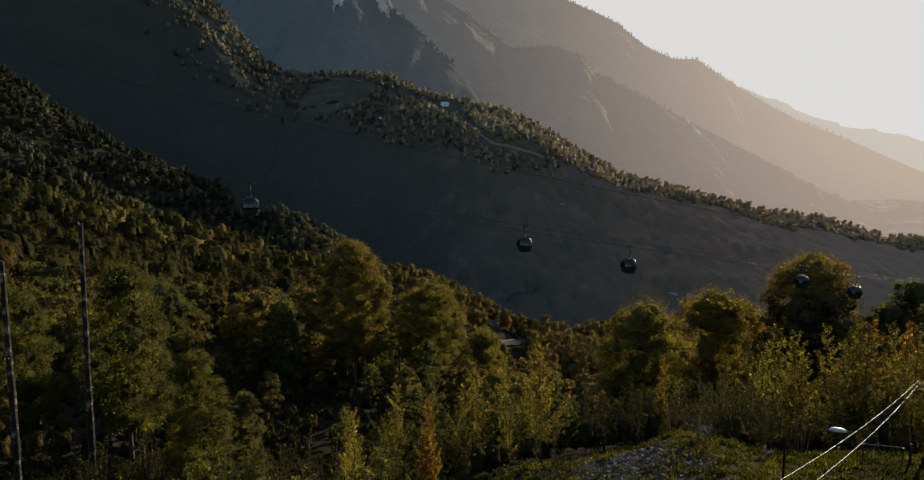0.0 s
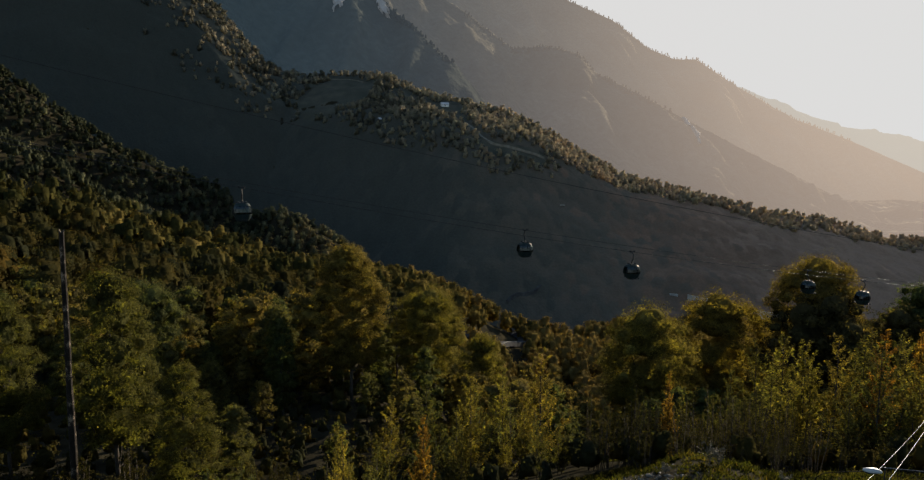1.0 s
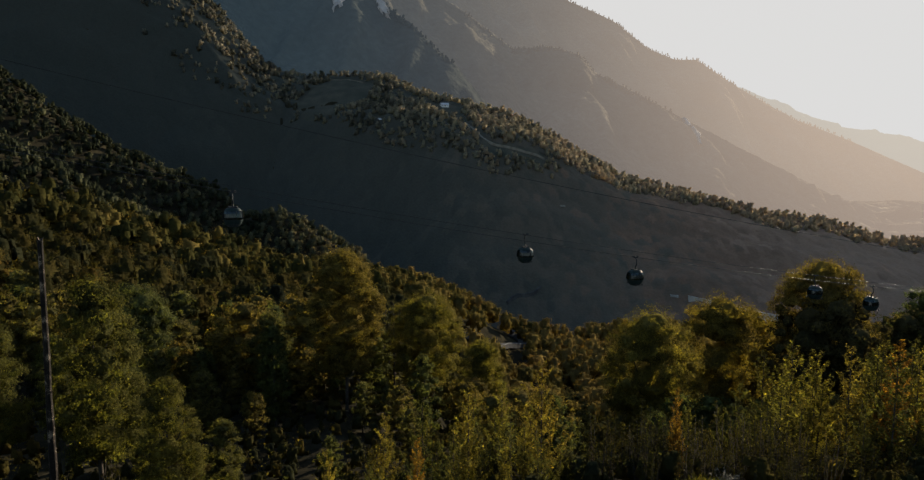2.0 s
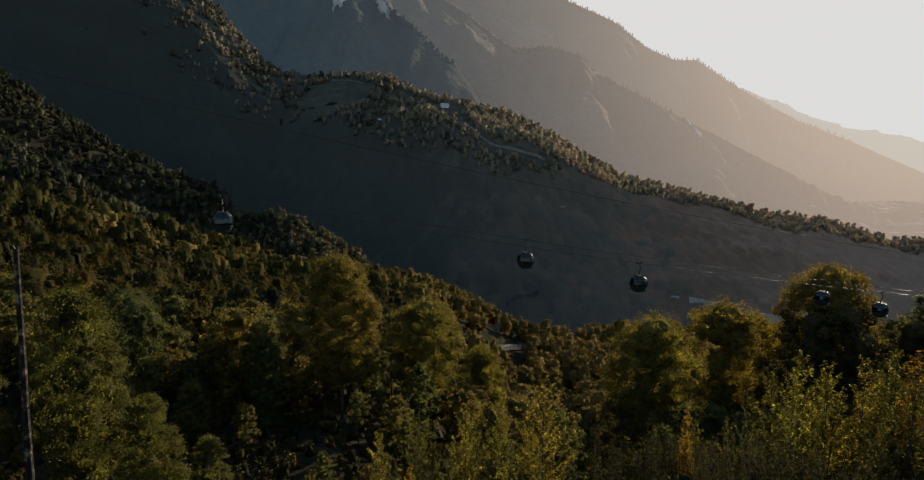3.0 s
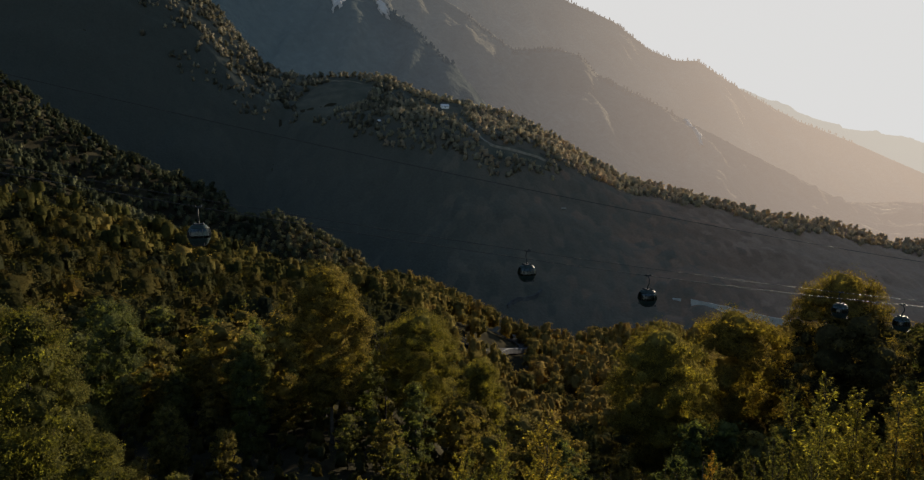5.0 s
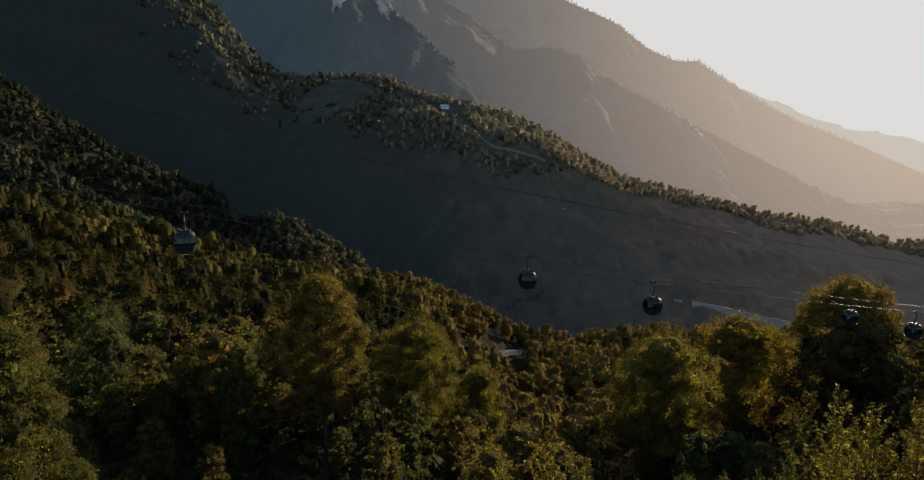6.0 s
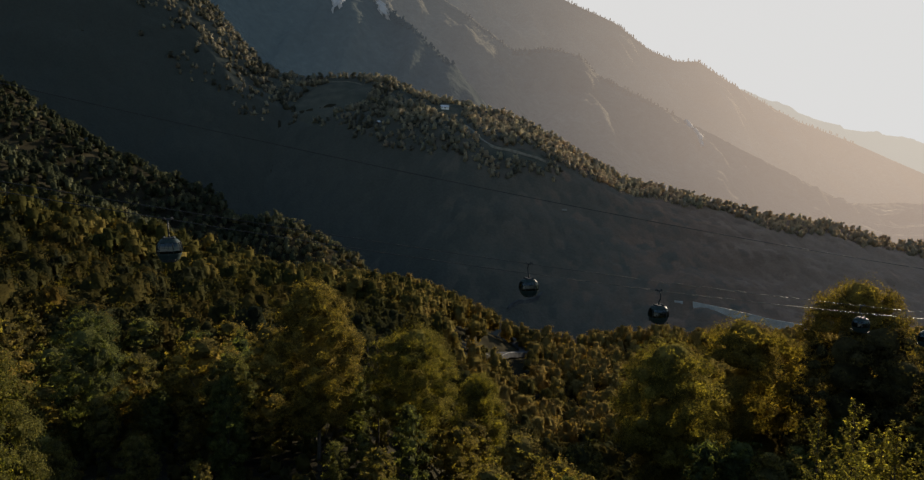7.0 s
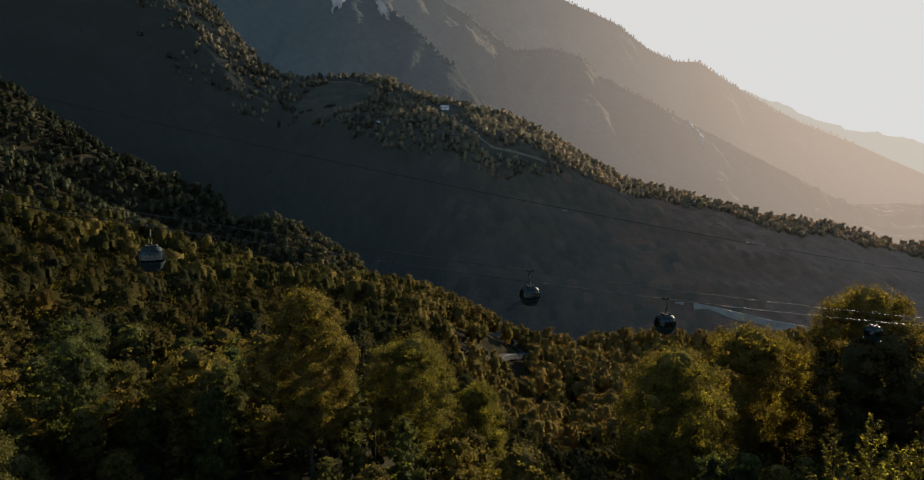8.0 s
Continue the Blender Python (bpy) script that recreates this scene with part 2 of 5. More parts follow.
CREST_Z = ([-260, -230, -206, -167, -121, -67, 0, 34, 60, 87, 135, 300], [10, 4, -5, -26, -57, -75, -82, -107, -118, -121, -147, -172])
R4_X = [-720, -529, -454, -403, -349, -292, -250, -220, -175, -146, -99, -16]
R4_Y = [656, 656, 664, 672, 676, 680, 680, 640, 625, 616, 600, 576]
R4_Z = [270, 159, 111, 77, 40, 12, 0, -24, -23, -32, -56, -130]
R5_X = [-1200, -568, -421, -385, -340, -280, -191, -125, -72, -4, 70, 132, 193, 236, 278, 364, 448, 533, 611, 670, 1100]
R5_Y = [1300, 1250, 1210, 1190, 1170, 1215, 1190, 1160, 1110, 1060, 1050, 1030, 1010, 1000, 990, 980, 970, 967, 950, 950, 940]
R5_Z = [765, 415, 280, 238, 190, 174, 174, 167, 137, 114, 98, 66, 27, 3, -9, -31, -53, -63, -89, -93, -148]
# a lower fold of the slope in front of the spur
R3_X = [-574, -459, -351, -305, -272, -253, -234, -210, -185, -139, -49]
R3_Y = [492, 500, 508, 508, 504, 500, 496, 492, 488, 480, 467]
R3_Z = [128, 92, 53, 28, 12, 4, -2, -18, -32, -60, -118]
FLOOR = -172.0


def hillside(x, y):
    """The slope that the camera flies over, down to the road and its crest of trees."""
    yc, zc = knots(x, *CREST_Y), knots(x, *CREST_Z)
    near, mid = knots(x, *H_NEAR), knots(x, *H_MID)
    back = 15 + 0.02 * x
    z = np.where(y < 45, back + (near - back) * np.clip(y / 45, -1, 1), 0.0)
    s1 = np.clip((y - 45) / 55, 0, 1)
    z = np.where((y >= 45) & (y < 100), near + (mid - near) * s1, z)
    s2 = np.clip((y - 100) / (yc - 100), 0, 1)
    z = np.where(y >= 100, mid + (zc - mid) * s2, z)
    z = z - np.maximum(0, y - yc) * 0.5
    # a ravine that runs down to the road
    side = x - 8 - 0.08 * y
    z = z - 45 * np.exp(-(side / (np.where(side > 0, 0.26, 0.10) * np.abs(y) + 10)) ** 2) * np.clip((y - 95) / 80, 0, 1) * np.clip((600 - y) / 200, 0, 1)
    # the bare hummock
    rim = 1 / (1 + np.exp(-np.clip(x - 0.8 - 0.12 * (y - 34), -60, 60) / 1.5)) / (1 + np.exp(-np.clip(42.5 + 0.8 * np.sin(x * 0.5) - y, -60, 60) / 0.9))
    z = z + 2.3 * rim * np.clip((y - 12) / 14, 0, 1) * np.clip((60 - x) / 20, 0, 1) * (1 - 0.55 * np.clip((x - 15) / 7, 0, 1))
    return z


def spur(x, y):
    yc = knots(x, R4_X, R4_Y)
    d = yc - y
    fall = np.where(d > 0, 0.42 * d + 0.45 * np.maximum(0, d - 55), -0.35 * d)
    return knots(x, R4_X, R4_Z) - fall + 5 * waves(x, y, 140, 3)


def fold(x, y):
    d = knots(x, R3_X, R3_Y) - y
    fall = np.where(d > 0, 0.36 * d + 0.5 * np.maximum(0, d - 40), -0.35 * d)
    return knots(x, R3_X, R3_Z) - 12 - fall + 4 * waves(x, y, 110, 7)


def ridge(x, y):
    d = knots(x, R5_X, R5_Y) - y
    fall = knots(x, [-900, 80, 260, 900], [0.75, 0.7, 0.18, 0.16])
    bench = knots(x, [-900, -420, -330, -200, 60, 170, 320], [90, 110, 130, 170, 170, 100, 60])
    tilt = knots(x, [-330, -110, -30], [0.44, 0.42, 0.30])
    steep = np.where(d > 0, tilt * d + fall * np.maximum(0, d - bench), -0.35 * d)
    return knots(x, R5_X, R5_Z) - steep + 6 * waves(x, y, 170, 5) * np.clip(np.abs(d) / 60, 0.15, 1)


def land(x, y):
    x, y = np.asarray(x, float), np.asarray(y, float)
    z = smooth_max(hillside(x, y), np.full_like(x, FLOOR), 10)
    z = smooth_max(z, np.where(y > 300, smooth_max(spur(x, y), fold(x, y), 6), -400), 6)
    return smooth_max(z, np.where(y > 450, ridge(x, y), -400), 6) + 0.35 * waves(x, y, 23, 9)


def ground_at(x, y):
    return float(land(np.array([x]), np.array([y]))[0])


ang = np.radians(np.concatenate([np.arange(-64, 64.01, 0.6), np.arange(69, 292, 6.0)]))
rad = np.concatenate([[0.02], np.geomspace(3, 4900, 220)])
AA, RR = np.meshgrid(ang, rad, indexing="ij")
gx, gy = RR * np.sin(AA), RR * np.cos(AA)
gz = land(gx, gy)
na, nr = AA.shape
ia, ir = np.meshgrid(np.arange(na), np.arange(nr - 1), indexing="ij")
ja = (ia + 1) % na
quads = np.stack([ia * nr + ir, ja * nr + ir, ja * nr + ir + 1, ia * nr + ir + 1], -1).reshape(-1, 4)
ground = new("ground", mesh_from("ground", np.stack([gx, gy, gz], -1).reshape(-1, 3), quads[:, ::-1], GROUND, True))
tagged(ground, "wooded mountain ground with grassy clearings and a bare hummock", "ground", kind="structure")


# ---- far ranges ----
RANGES = {}


def far_range(name, xs, ys, zs, mat, label, rough, seed, foot, steep, step):
    """A range with its crest along the knots, falling towards the valley in uneven ribs."""
    x = np.arange(xs[0], xs[-1], step)
    X, T = np.meshgrid(x, np.linspace(0, 1, 46) ** 1.3, indexing="ij")

    def shape(X, T):
        drop = np.maximum(knots(X, xs, zs) - foot, 10)
        Y = knots(X, xs, ys) - T * drop / steep
        rib = waves(X, Y * 0.35, rough * 6, seed) + 0.5 * waves(X, Y * 0.5, rough * 2.2, seed + 1)
        return Y, knots(X, xs, zs) - drop * T + rough * 0.8 * rib * np.clip(T * 6, 0.0, 1)

    RANGES[name] = shape
    Y, Z = shape(X, T)
    rs = np.random.RandomState(seed)
    Z += rs.uniform(-1, 1, Z.shape) * step * 0.16
    nx, nt = X.shape
    i, j = np.meshgrid(np.arange(nx - 1), np.arange(nt - 1), indexing="ij")
    q = np.stack([i * nt + j, (i + 1) * nt + j, (i + 1) * nt + j + 1, i * nt + j + 1], -1).reshape(-1, 4)
    back = np.stack([x, knots(x, xs, ys) + 300, knots(x, xs, zs) - 220], -1)
    V = np.concatenate([np.stack([X, Y, Z], -1).reshape(-1, 3), back])
    o = nx * nt
    i = np.arange(nx - 1)
    q = np.concatenate([q, np.stack([o + i, o + i + 1, (i + 1) * nt, i * nt], -1)])
    ob = new(name, mesh_from(name, V, q, mat, True))
    return tagged(ob, label, "mountain", kind="structure")


# the haze before each range is painted as glow of its own surface
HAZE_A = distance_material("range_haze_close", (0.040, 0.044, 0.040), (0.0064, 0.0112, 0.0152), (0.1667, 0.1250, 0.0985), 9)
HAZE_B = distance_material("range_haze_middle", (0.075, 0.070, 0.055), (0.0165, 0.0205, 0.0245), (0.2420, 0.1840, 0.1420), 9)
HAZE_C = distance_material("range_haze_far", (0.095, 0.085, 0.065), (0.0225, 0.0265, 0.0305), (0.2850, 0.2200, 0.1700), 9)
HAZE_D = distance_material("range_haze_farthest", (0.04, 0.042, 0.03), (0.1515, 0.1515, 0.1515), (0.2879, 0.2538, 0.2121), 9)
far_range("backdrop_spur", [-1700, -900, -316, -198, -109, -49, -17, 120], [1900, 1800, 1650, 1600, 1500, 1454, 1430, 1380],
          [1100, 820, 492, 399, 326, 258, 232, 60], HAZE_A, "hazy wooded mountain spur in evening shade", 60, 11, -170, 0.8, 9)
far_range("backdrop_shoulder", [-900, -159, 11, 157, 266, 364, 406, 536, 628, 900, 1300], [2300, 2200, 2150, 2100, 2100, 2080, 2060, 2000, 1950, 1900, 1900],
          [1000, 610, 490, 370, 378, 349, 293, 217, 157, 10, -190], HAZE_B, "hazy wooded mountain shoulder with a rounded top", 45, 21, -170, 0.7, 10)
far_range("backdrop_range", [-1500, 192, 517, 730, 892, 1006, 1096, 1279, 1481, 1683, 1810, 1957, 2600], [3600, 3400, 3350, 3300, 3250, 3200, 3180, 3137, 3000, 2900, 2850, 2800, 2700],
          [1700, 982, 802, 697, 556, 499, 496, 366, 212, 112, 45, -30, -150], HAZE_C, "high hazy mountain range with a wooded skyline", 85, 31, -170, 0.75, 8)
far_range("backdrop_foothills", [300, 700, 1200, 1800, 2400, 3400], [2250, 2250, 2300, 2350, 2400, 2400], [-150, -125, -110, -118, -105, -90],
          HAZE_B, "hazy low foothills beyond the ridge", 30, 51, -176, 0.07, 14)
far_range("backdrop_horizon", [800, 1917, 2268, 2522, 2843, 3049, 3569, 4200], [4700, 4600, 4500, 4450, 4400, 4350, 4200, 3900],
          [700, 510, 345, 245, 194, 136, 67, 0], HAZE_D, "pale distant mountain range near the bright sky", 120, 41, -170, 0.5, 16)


# ---- trees ----
def leaf_faces(centres, normals, size, rs, long=1.5):
    """Small pointed leaf faces at centres, turned about normals with some scatter."""
    n = len(centres)
    nn = normals + rs.normal(0, 0.5, (n, 3))
    nn /= np.linalg.norm(nn, axis=1)[:, None]
    a = np.cross(nn, rs.normal(0, 1, (n, 3)))
    a /= np.linalg.norm(a, axis=1)[:, None]
    b = np.cross(nn, a)
    s = size * rs.uniform(0.6, 1.25, (n, 1))
    v = np.stack([centres - a * s * long * 0.45 + b * s * 0.42, centres - a * s * long * 0.45 - b * s * 0.42, centres + a * s * long * 0.62], 1)
    return v.reshape(-1, 3), np.arange(3 * n).reshape(-1, 3)


def lie(normals, rs, jitter=0.42):
    """How the three corners of each leaf face the light: with its clump, a little scattered."""
    nn = normals / (np.linalg.norm(normals, axis=1)[:, None] + 1e-9) + rs.normal(0, jitter, normals.shape)
    return np.repeat(nn / np.linalg.norm(nn, axis=1)[:, None], 3, 0)


def cores(L, share, rs, cells=3, rough=0.2):
    """Dense leaf masses of a crown: one uneven lump for each lobe."""
    g = np.tan(np.linspace(-1, 1, cells + 1) * math.pi / 4)
    vs, qs, seen = [], [], {}
    def at(p):
        key = tuple(round(c, 4) for c in p)
        if key not in seen:
            seen[key] = len(vs)
            vs.append(p)
        return seen[key]
    for ax in range(3):
        for sg in (-1, 1):
            def pt(i, j):
                p = [0, 0, 0]
                p[ax], p[(ax + 1) % 3], p[(ax + 2) % 3] = sg, g[i], g[j]
                return at(p)
            for i in range(cells):
                for j in range(cells):
                    q = [pt(i, j), pt(i + 1, j), pt(i + 1, j + 1), pt(i, j + 1)]
                    qs.append(q if sg > 0 else q[::-1])
    v = np.array(vs, float)
    v /= np.linalg.norm(v, axis=1)[:, None]
    qs = np.array(qs)
    qs = np.concatenate([qs[:, [0, 1, 2]], qs[:, [0, 2, 3]]])
    out, face = [], []
    mid = np.array([0, 0, L[:, 2].mean()])
    for x, y, z, r, rz in L:
        off = (np.array([x, y, z]) - mid) / (np.linalg.norm([x, y, z] - mid) + 1e-6)
        nn = v + 0.5 * off
        face.append(nn / np.linalg.norm(nn, axis=1)[:, None])
        wob = 1 + rs.uniform(-rough, rough, (len(v), 1))
        own = 0.58 if len(out) >= len(L) - 5 else share
        out.append((v * wob * np.array([r, r, rz]) * own + np.array([x, y, z]), qs))
    return (*join(out), np.concatenate(face))


def leafy(name, leaves, inner, leaf):
    """One crown mesh: leaves outside, the dense leaf mass inside."""
    v, q = join([leaves[:2], inner[:2]])
    me = mesh_from(name, v, q, leaf, False, np.concatenate([leaves[2], inner[2]]))
    smooth = np.zeros(len(q), dtype=bool)
    smooth[len(leaves[1]):] = True
    me.polygons.foreach_set("use_smooth", smooth)
    return me


def lobes(rs, height, width, base, count, taper):
    """Ellipsoids that make up a crown, as centres and radii: outer lobes first, then the filling."""
    out = []
    def prof(u):
        return math.sin(math.pi * min(1, 0.20 + 0.72 * u) ** taper) ** 0.6
    for k in range(count):
        u = (k + rs.uniform(0.1, 0.9)) / count
        z = base + (height - base) * (0.06 + 0.86 * u)
        r = width * rs.uniform(0.10, 0.17) * (0.6 + 0.4 * prof(u))
        a = k * 2.4 + rs.uniform(-0.6, 0.6)
        off = max(0.0, width * 0.5 * prof(u) * rs.uniform(0.80, 1.06) - r * 0.8)
        out.append((off * math.cos(a), off * math.sin(a), z, r, r * rs.uniform(0.75, 1.05)))
    out.append((0, 0, height - width * 0.16, width * 0.15, width * 0.15))
    for u in (0.15, 0.35, 0.55, 0.75, 0.88):
        r = width * 0.36 * prof(u)
        out.append((rs.normal(0, 0.03) * width, rs.normal(0, 0.03) * width, base + (height - base) * u, r, min(r, (height - base) * 0.17)))
    return np.array(out)


def broad_crown(seed, height, width, base, count=40, sprays=1400, leaves=12, size=0.20, taper=1.0, gap=0.0, cells=3, core=0.5):
    rs = np.random.RandomState(seed)
    L = lobes(rs, height, width, base, count, taper)
    w = L[:, 3] ** 2
    w[-5:] *= 0.3
    pick = rs.choice(len(L), sprays, p=w / w.sum())
    d = rs.normal(0, 1, (sprays, 3))
    d[:, 2] = np.abs(d[:, 2]) * 0.6 + d[:, 2] * 0.45
    d[:, :2] += L[pick, :2] / width * 1.6
    d /= np.linalg.norm(d, axis=1)[:, None]
    rr = rs.uniform(0.70, 1.06, sprays)[:, None]
    c = L[pick, :3] + d * rr * np.stack([L[pick, 3], L[pick, 3], L[pick, 4]], 1)
    keep = np.sin(c[:, 0] * 1.1 + seed) * np.sin(c[:, 2] * 0.9) > -1 + gap
    c, d = c[keep], d[keep]
    n = len(c)
    nz = d * 0.9 + np.array([0, 0, 0.25])
    cc = np.repeat(c, leaves, 0)
    spread = rs.normal(0, 1, (n * leaves, 3)) * np.array([0.26, 0.26, 0.16]) * (width / 10) ** 0.5
    mid = np.array([0, 0, base + 0.5 * (height - base)])
    off = (c - mid) / np.array([width, width, height - base])
    nn = d + 0.55 * off / (np.linalg.norm(off, axis=1)[:, None] + 1e-6)
    lf = leaf_faces(cc + spread, np.repeat(nz, leaves, 0), size, rs)
    return (*lf, lie(np.repeat(nn, leaves, 0), rs)), L, cores(L, core, rs, cells)


def limbs(seed, height, base, L, radius, lean=0.3):
    rs = np.random.RandomState(seed + 77)
    z = np.linspace(-0.8, height * 0.86, 9)
    sway = np.cumsum(rs.normal(0, lean * 0.12, (9, 2)), 0)
    sway[0] = 0
    trunk = np.column_stack([sway, z])
    arrays = [tube(trunk, radius * np.array([1.35, 1.0, 0.9, 0.8, 0.68, 0.55, 0.42, 0.28, 0.12]), 7)]
    for x, y, zz, r, _ in L[:: max(1, len(L) // 8)]:
        z0 = max(base * 0.6, zz - r * 1.6 - 0.12 * height)
        p0 = np.array([np.interp(z0, z, trunk[:, 0]), np.interp(z0, z, trunk[:, 1]), z0])
        p3 = np.array([x, y, zz + r * 0.4])
        mid = p0 * 0.45 + p3 * 0.55 - np.array([0, 0, 0.05 * height])
        arrays.append(tube([p0, p0 * 0.75 + mid * 0.25, mid, p3], radius * np.array([0.38, 0.3, 0.2, 0.05]), 5))
    return join(arrays)


def make_tree(name, seed, height, width, base, leaf, label, category, group, radius=0.22, **kw):
    """A broadleaf tree: a trunk with limbs and a crown of sprays of leaves."""
    leaves, L, inner = broad_crown(seed, height, width, base, **kw)
    top = new(name)
    trunk = new("trunk", mesh_from("trunk", *limbs(seed, height, base, L, radius), BARK, True))
    crown = new("crown", leafy("crown", leaves, inner, leaf))
    trunk.parent = crown.parent = top
    return tagged(top, label, category, group)


def make_shrub(name, seed, height, width, leaf, label, category, group, shoots=13, twigs=11, leaves=22, size=0.082, reach=0.24):
    """A sapling or shrub: upright stems, side twigs that rise and shorten upwards, leaves in flat sprays along them."""
    rs = np.random.RandomState(seed)
    wood, cs, ns = [], [], []
    for k in range(shoots):
        a, r = rs.uniform(0, 6.28), width * 0.5 * math.sqrt(rs.uniform(0, 1))
        h = height * (1 - 0.5 * (2 * r / width) ** 1.5) * rs.uniform(0.62, 1.0)
        p0 = np.array([r * 0.3 * math.cos(a), r * 0.3 * math.sin(a), -0.3])
        p2 = np.array([r * math.cos(a), r * math.sin(a), h])
        p1 = p0 * 0.5 + p2 * 0.5 + rs.normal(0, 0.12, 3)
        pts = [p0, p0 * 0.5 + p1 * 0.5, p1, p1 * 0.4 + p2 * 0.6, p2]
        wood.append(tube(pts, np.array([0.035, 0.028, 0.022, 0.014, 0.006]) * height / 5, 3))
        for s in range(twigs):
            u = 0.46 + 0.54 * (s + rs.uniform(0, 1)) / twigs
            b = (1 - u) ** 2 * p0 + 2 * u * (1 - u) * p1 + u * u * p2
            ta = rs.uniform(0, 6.28)
            long = height * reach * (1.12 - u) * rs.uniform(0.7, 1.2) + 0.12
            d = np.array([math.cos(ta), math.sin(ta), rs.uniform(0.25, 0.9)])
            d /= np.linalg.norm(d)
            across = np.array([-d[1], d[0], 0.0])
            if s % 2 == 0:
                wood.append(tube([b, b + d * long * 0.9], [0.008, 0.003], 3))
            v = rs.uniform(0.1, 1.0, leaves)
            off = rs.normal(0, 1, (leaves, 3)) * 0.05 + across[None] * rs.uniform(-1, 1, (leaves, 1)) * 0.28 * long * (1.15 - v[:, None])
            cs.append(b[None] + d[None] * (v * long)[:, None] + off)
            ns.append(np.repeat(np.array([[d[0] * 0.35, d[1] * 0.35, 0.8]]), leaves, 0))
    top = new(name)
    stem = new("stem", mesh_from("stem", *join(wood), BARK, True))
    cs, ns = np.concatenate(cs), np.concatenate(ns)
    lf = leaf_faces(cs, ns, size, rs)
    nn = ns * 0.6 + (cs - np.array([0, 0, height * 0.45])) / np.array([width, width, height])
    crown = new("crown", mesh_from("crown", *lf, leaf, False, lie(nn, rs, 1.0)))
    stem.parent = crown.parent = top
    tagged(stem, kind="stuff")
    return tagged(top, label, category, group)


def plume(name, seed, height, width, leaf, label, category, group, stems=1, branches=34, leaves=170, size=0.076):
    """A young tree like a plume: straight stems with side branches that rise steeply and shorten to a spire, each set with flat leaf sprays."""
    rs = np.random.RandomState(seed)
    wood_parts, cs, ns = [], [], []
    for k in range(stems):
        h = height * (1.0 if k == 0 else rs.uniform(0.6, 0.85))
        a0, r0 = rs.uniform(0, 6.28), 0.0 if k == 0 else width * rs.uniform(0.12, 0.3)
        foot, tip = np.array([r0 * 0.4 * math.cos(a0), r0 * 0.4 * math.sin(a0), -0.3]), np.array([r0 * math.cos(a0), r0 * math.sin(a0), h])
        wood_parts.append(tube([foot, foot * 0.5 + tip * 0.5, tip], np.array([0.05, 0.03, 0.008]) * height / 6, 5))
        for b in range(branches):
            u = 0.16 + 0.84 * (b + rs.uniform(0, 1)) / branches
            p = foot + (tip - foot) * u
            a = b * 2.4 + rs.uniform(-0.4, 0.4)
            long = width * 0.62 * (1.04 - u) ** 0.8 * rs.uniform(0.55, 1.15) + 0.15
            rise = rs.uniform(0.7, 1.25) + 0.7 * u
            d = np.array([math.cos(a), math.sin(a), rise])
            d /= np.linalg.norm(d)
            side = np.array([-math.sin(a), math.cos(a), 0.0])
            q = p + d * long
            bend = p + d * long * 0.5 - np.array([0, 0, 0.06 * long])
            wood_parts.append(tube([p, bend, q], [0.014, 0.009, 0.004], 3))
            m = max(8, int(leaves * long / (width * 0.4)))
            v = rs.uniform(0.15, 1.05, (m, 1))
            off = side[None] * rs.uniform(-1, 1, (m, 1)) * 0.20 * long * (1.15 - v) + rs.normal(0, 0.04, (m, 3))
            cs.append((1 - v) ** 2 * p + 2 * v * (1 - v) * bend + v * v * q + off)
            ns.append(np.repeat(np.array([[-d[0] * 0.4, -d[1] * 0.4, 0.8]]) + 0.6 * d[None], m, 0))
    cs, ns = np.concatenate(cs), np.concatenate(ns)
    top = new(name)
    stem = new("stem", mesh_from("stem", *join([(v, np.concatenate([f[:, :3], f[:, [0, 2, 3]]])) for v, f in wood_parts]), BARK, True))
    crown = new("crown", mesh_from("crown", *leaf_faces(cs, ns, size, rs), leaf, False, lie(ns, rs, 0.9)))
    stem.parent = crown.parent = top
    tagged(stem, kind="stuff")
    return tagged(top, label, category, group)


def put(proto, used, x, y, top_z=None, height=1.0, scale=1.0, turn=0.0, width=1.0):
    """Stand a tree on the ground; top_z sets its height by the level of its top."""
    z = ground_at(x, y)
    s = scale if top_z is None else (top_z - z) / height
    m = pose(x, y, z, 0, 0, turn) @ Matrix.Diagonal((s * width, s * width, s, 1))
    if proto not in used:
        used.add(proto)
        proto.matrix_basis = m
        return proto
    c = copy_thing(proto, m)
    c.matrix_basis = m
    return c


WOODS = "trees of the slope wood"
BRUSH = "shrubs along the clearing"
used = set()
beeches = [(make_tree("beech_tree", 100 + i, 22, w, b, LEAF, "tall broadleaf tree turning olive and gold on the slope", "tree", WOODS,
                      count=c + 14, sprays=1600, size=0.172, taper=tp, gap=g * 0.5), 22) for i, (w, b, c, tp, g) in enumerate(
    [(9.5, 3, 44, 1.3, 0.08), (11.5, 2, 50, 1.5, 0.12), (8.0, 2, 42, 1.0, 0.08), (13, 3, 54, 1.8, 0.1), (10, 2, 44, 1.3, 0.12)])]
ochres = [(make_tree("ochre_tree", 150 + i, 22, w, 4, LEAF_OCHRE, "round broadleaf tree in deep ochre autumn leaf", "tree", WOODS,
                     count=76, sprays=5000, leaves=16, size=0.130, taper=tp, gap=0.02, core=0.42), 22) for i, (w, tp) in enumerate([(9.5, 1.2), (12.5, 1.55)])]
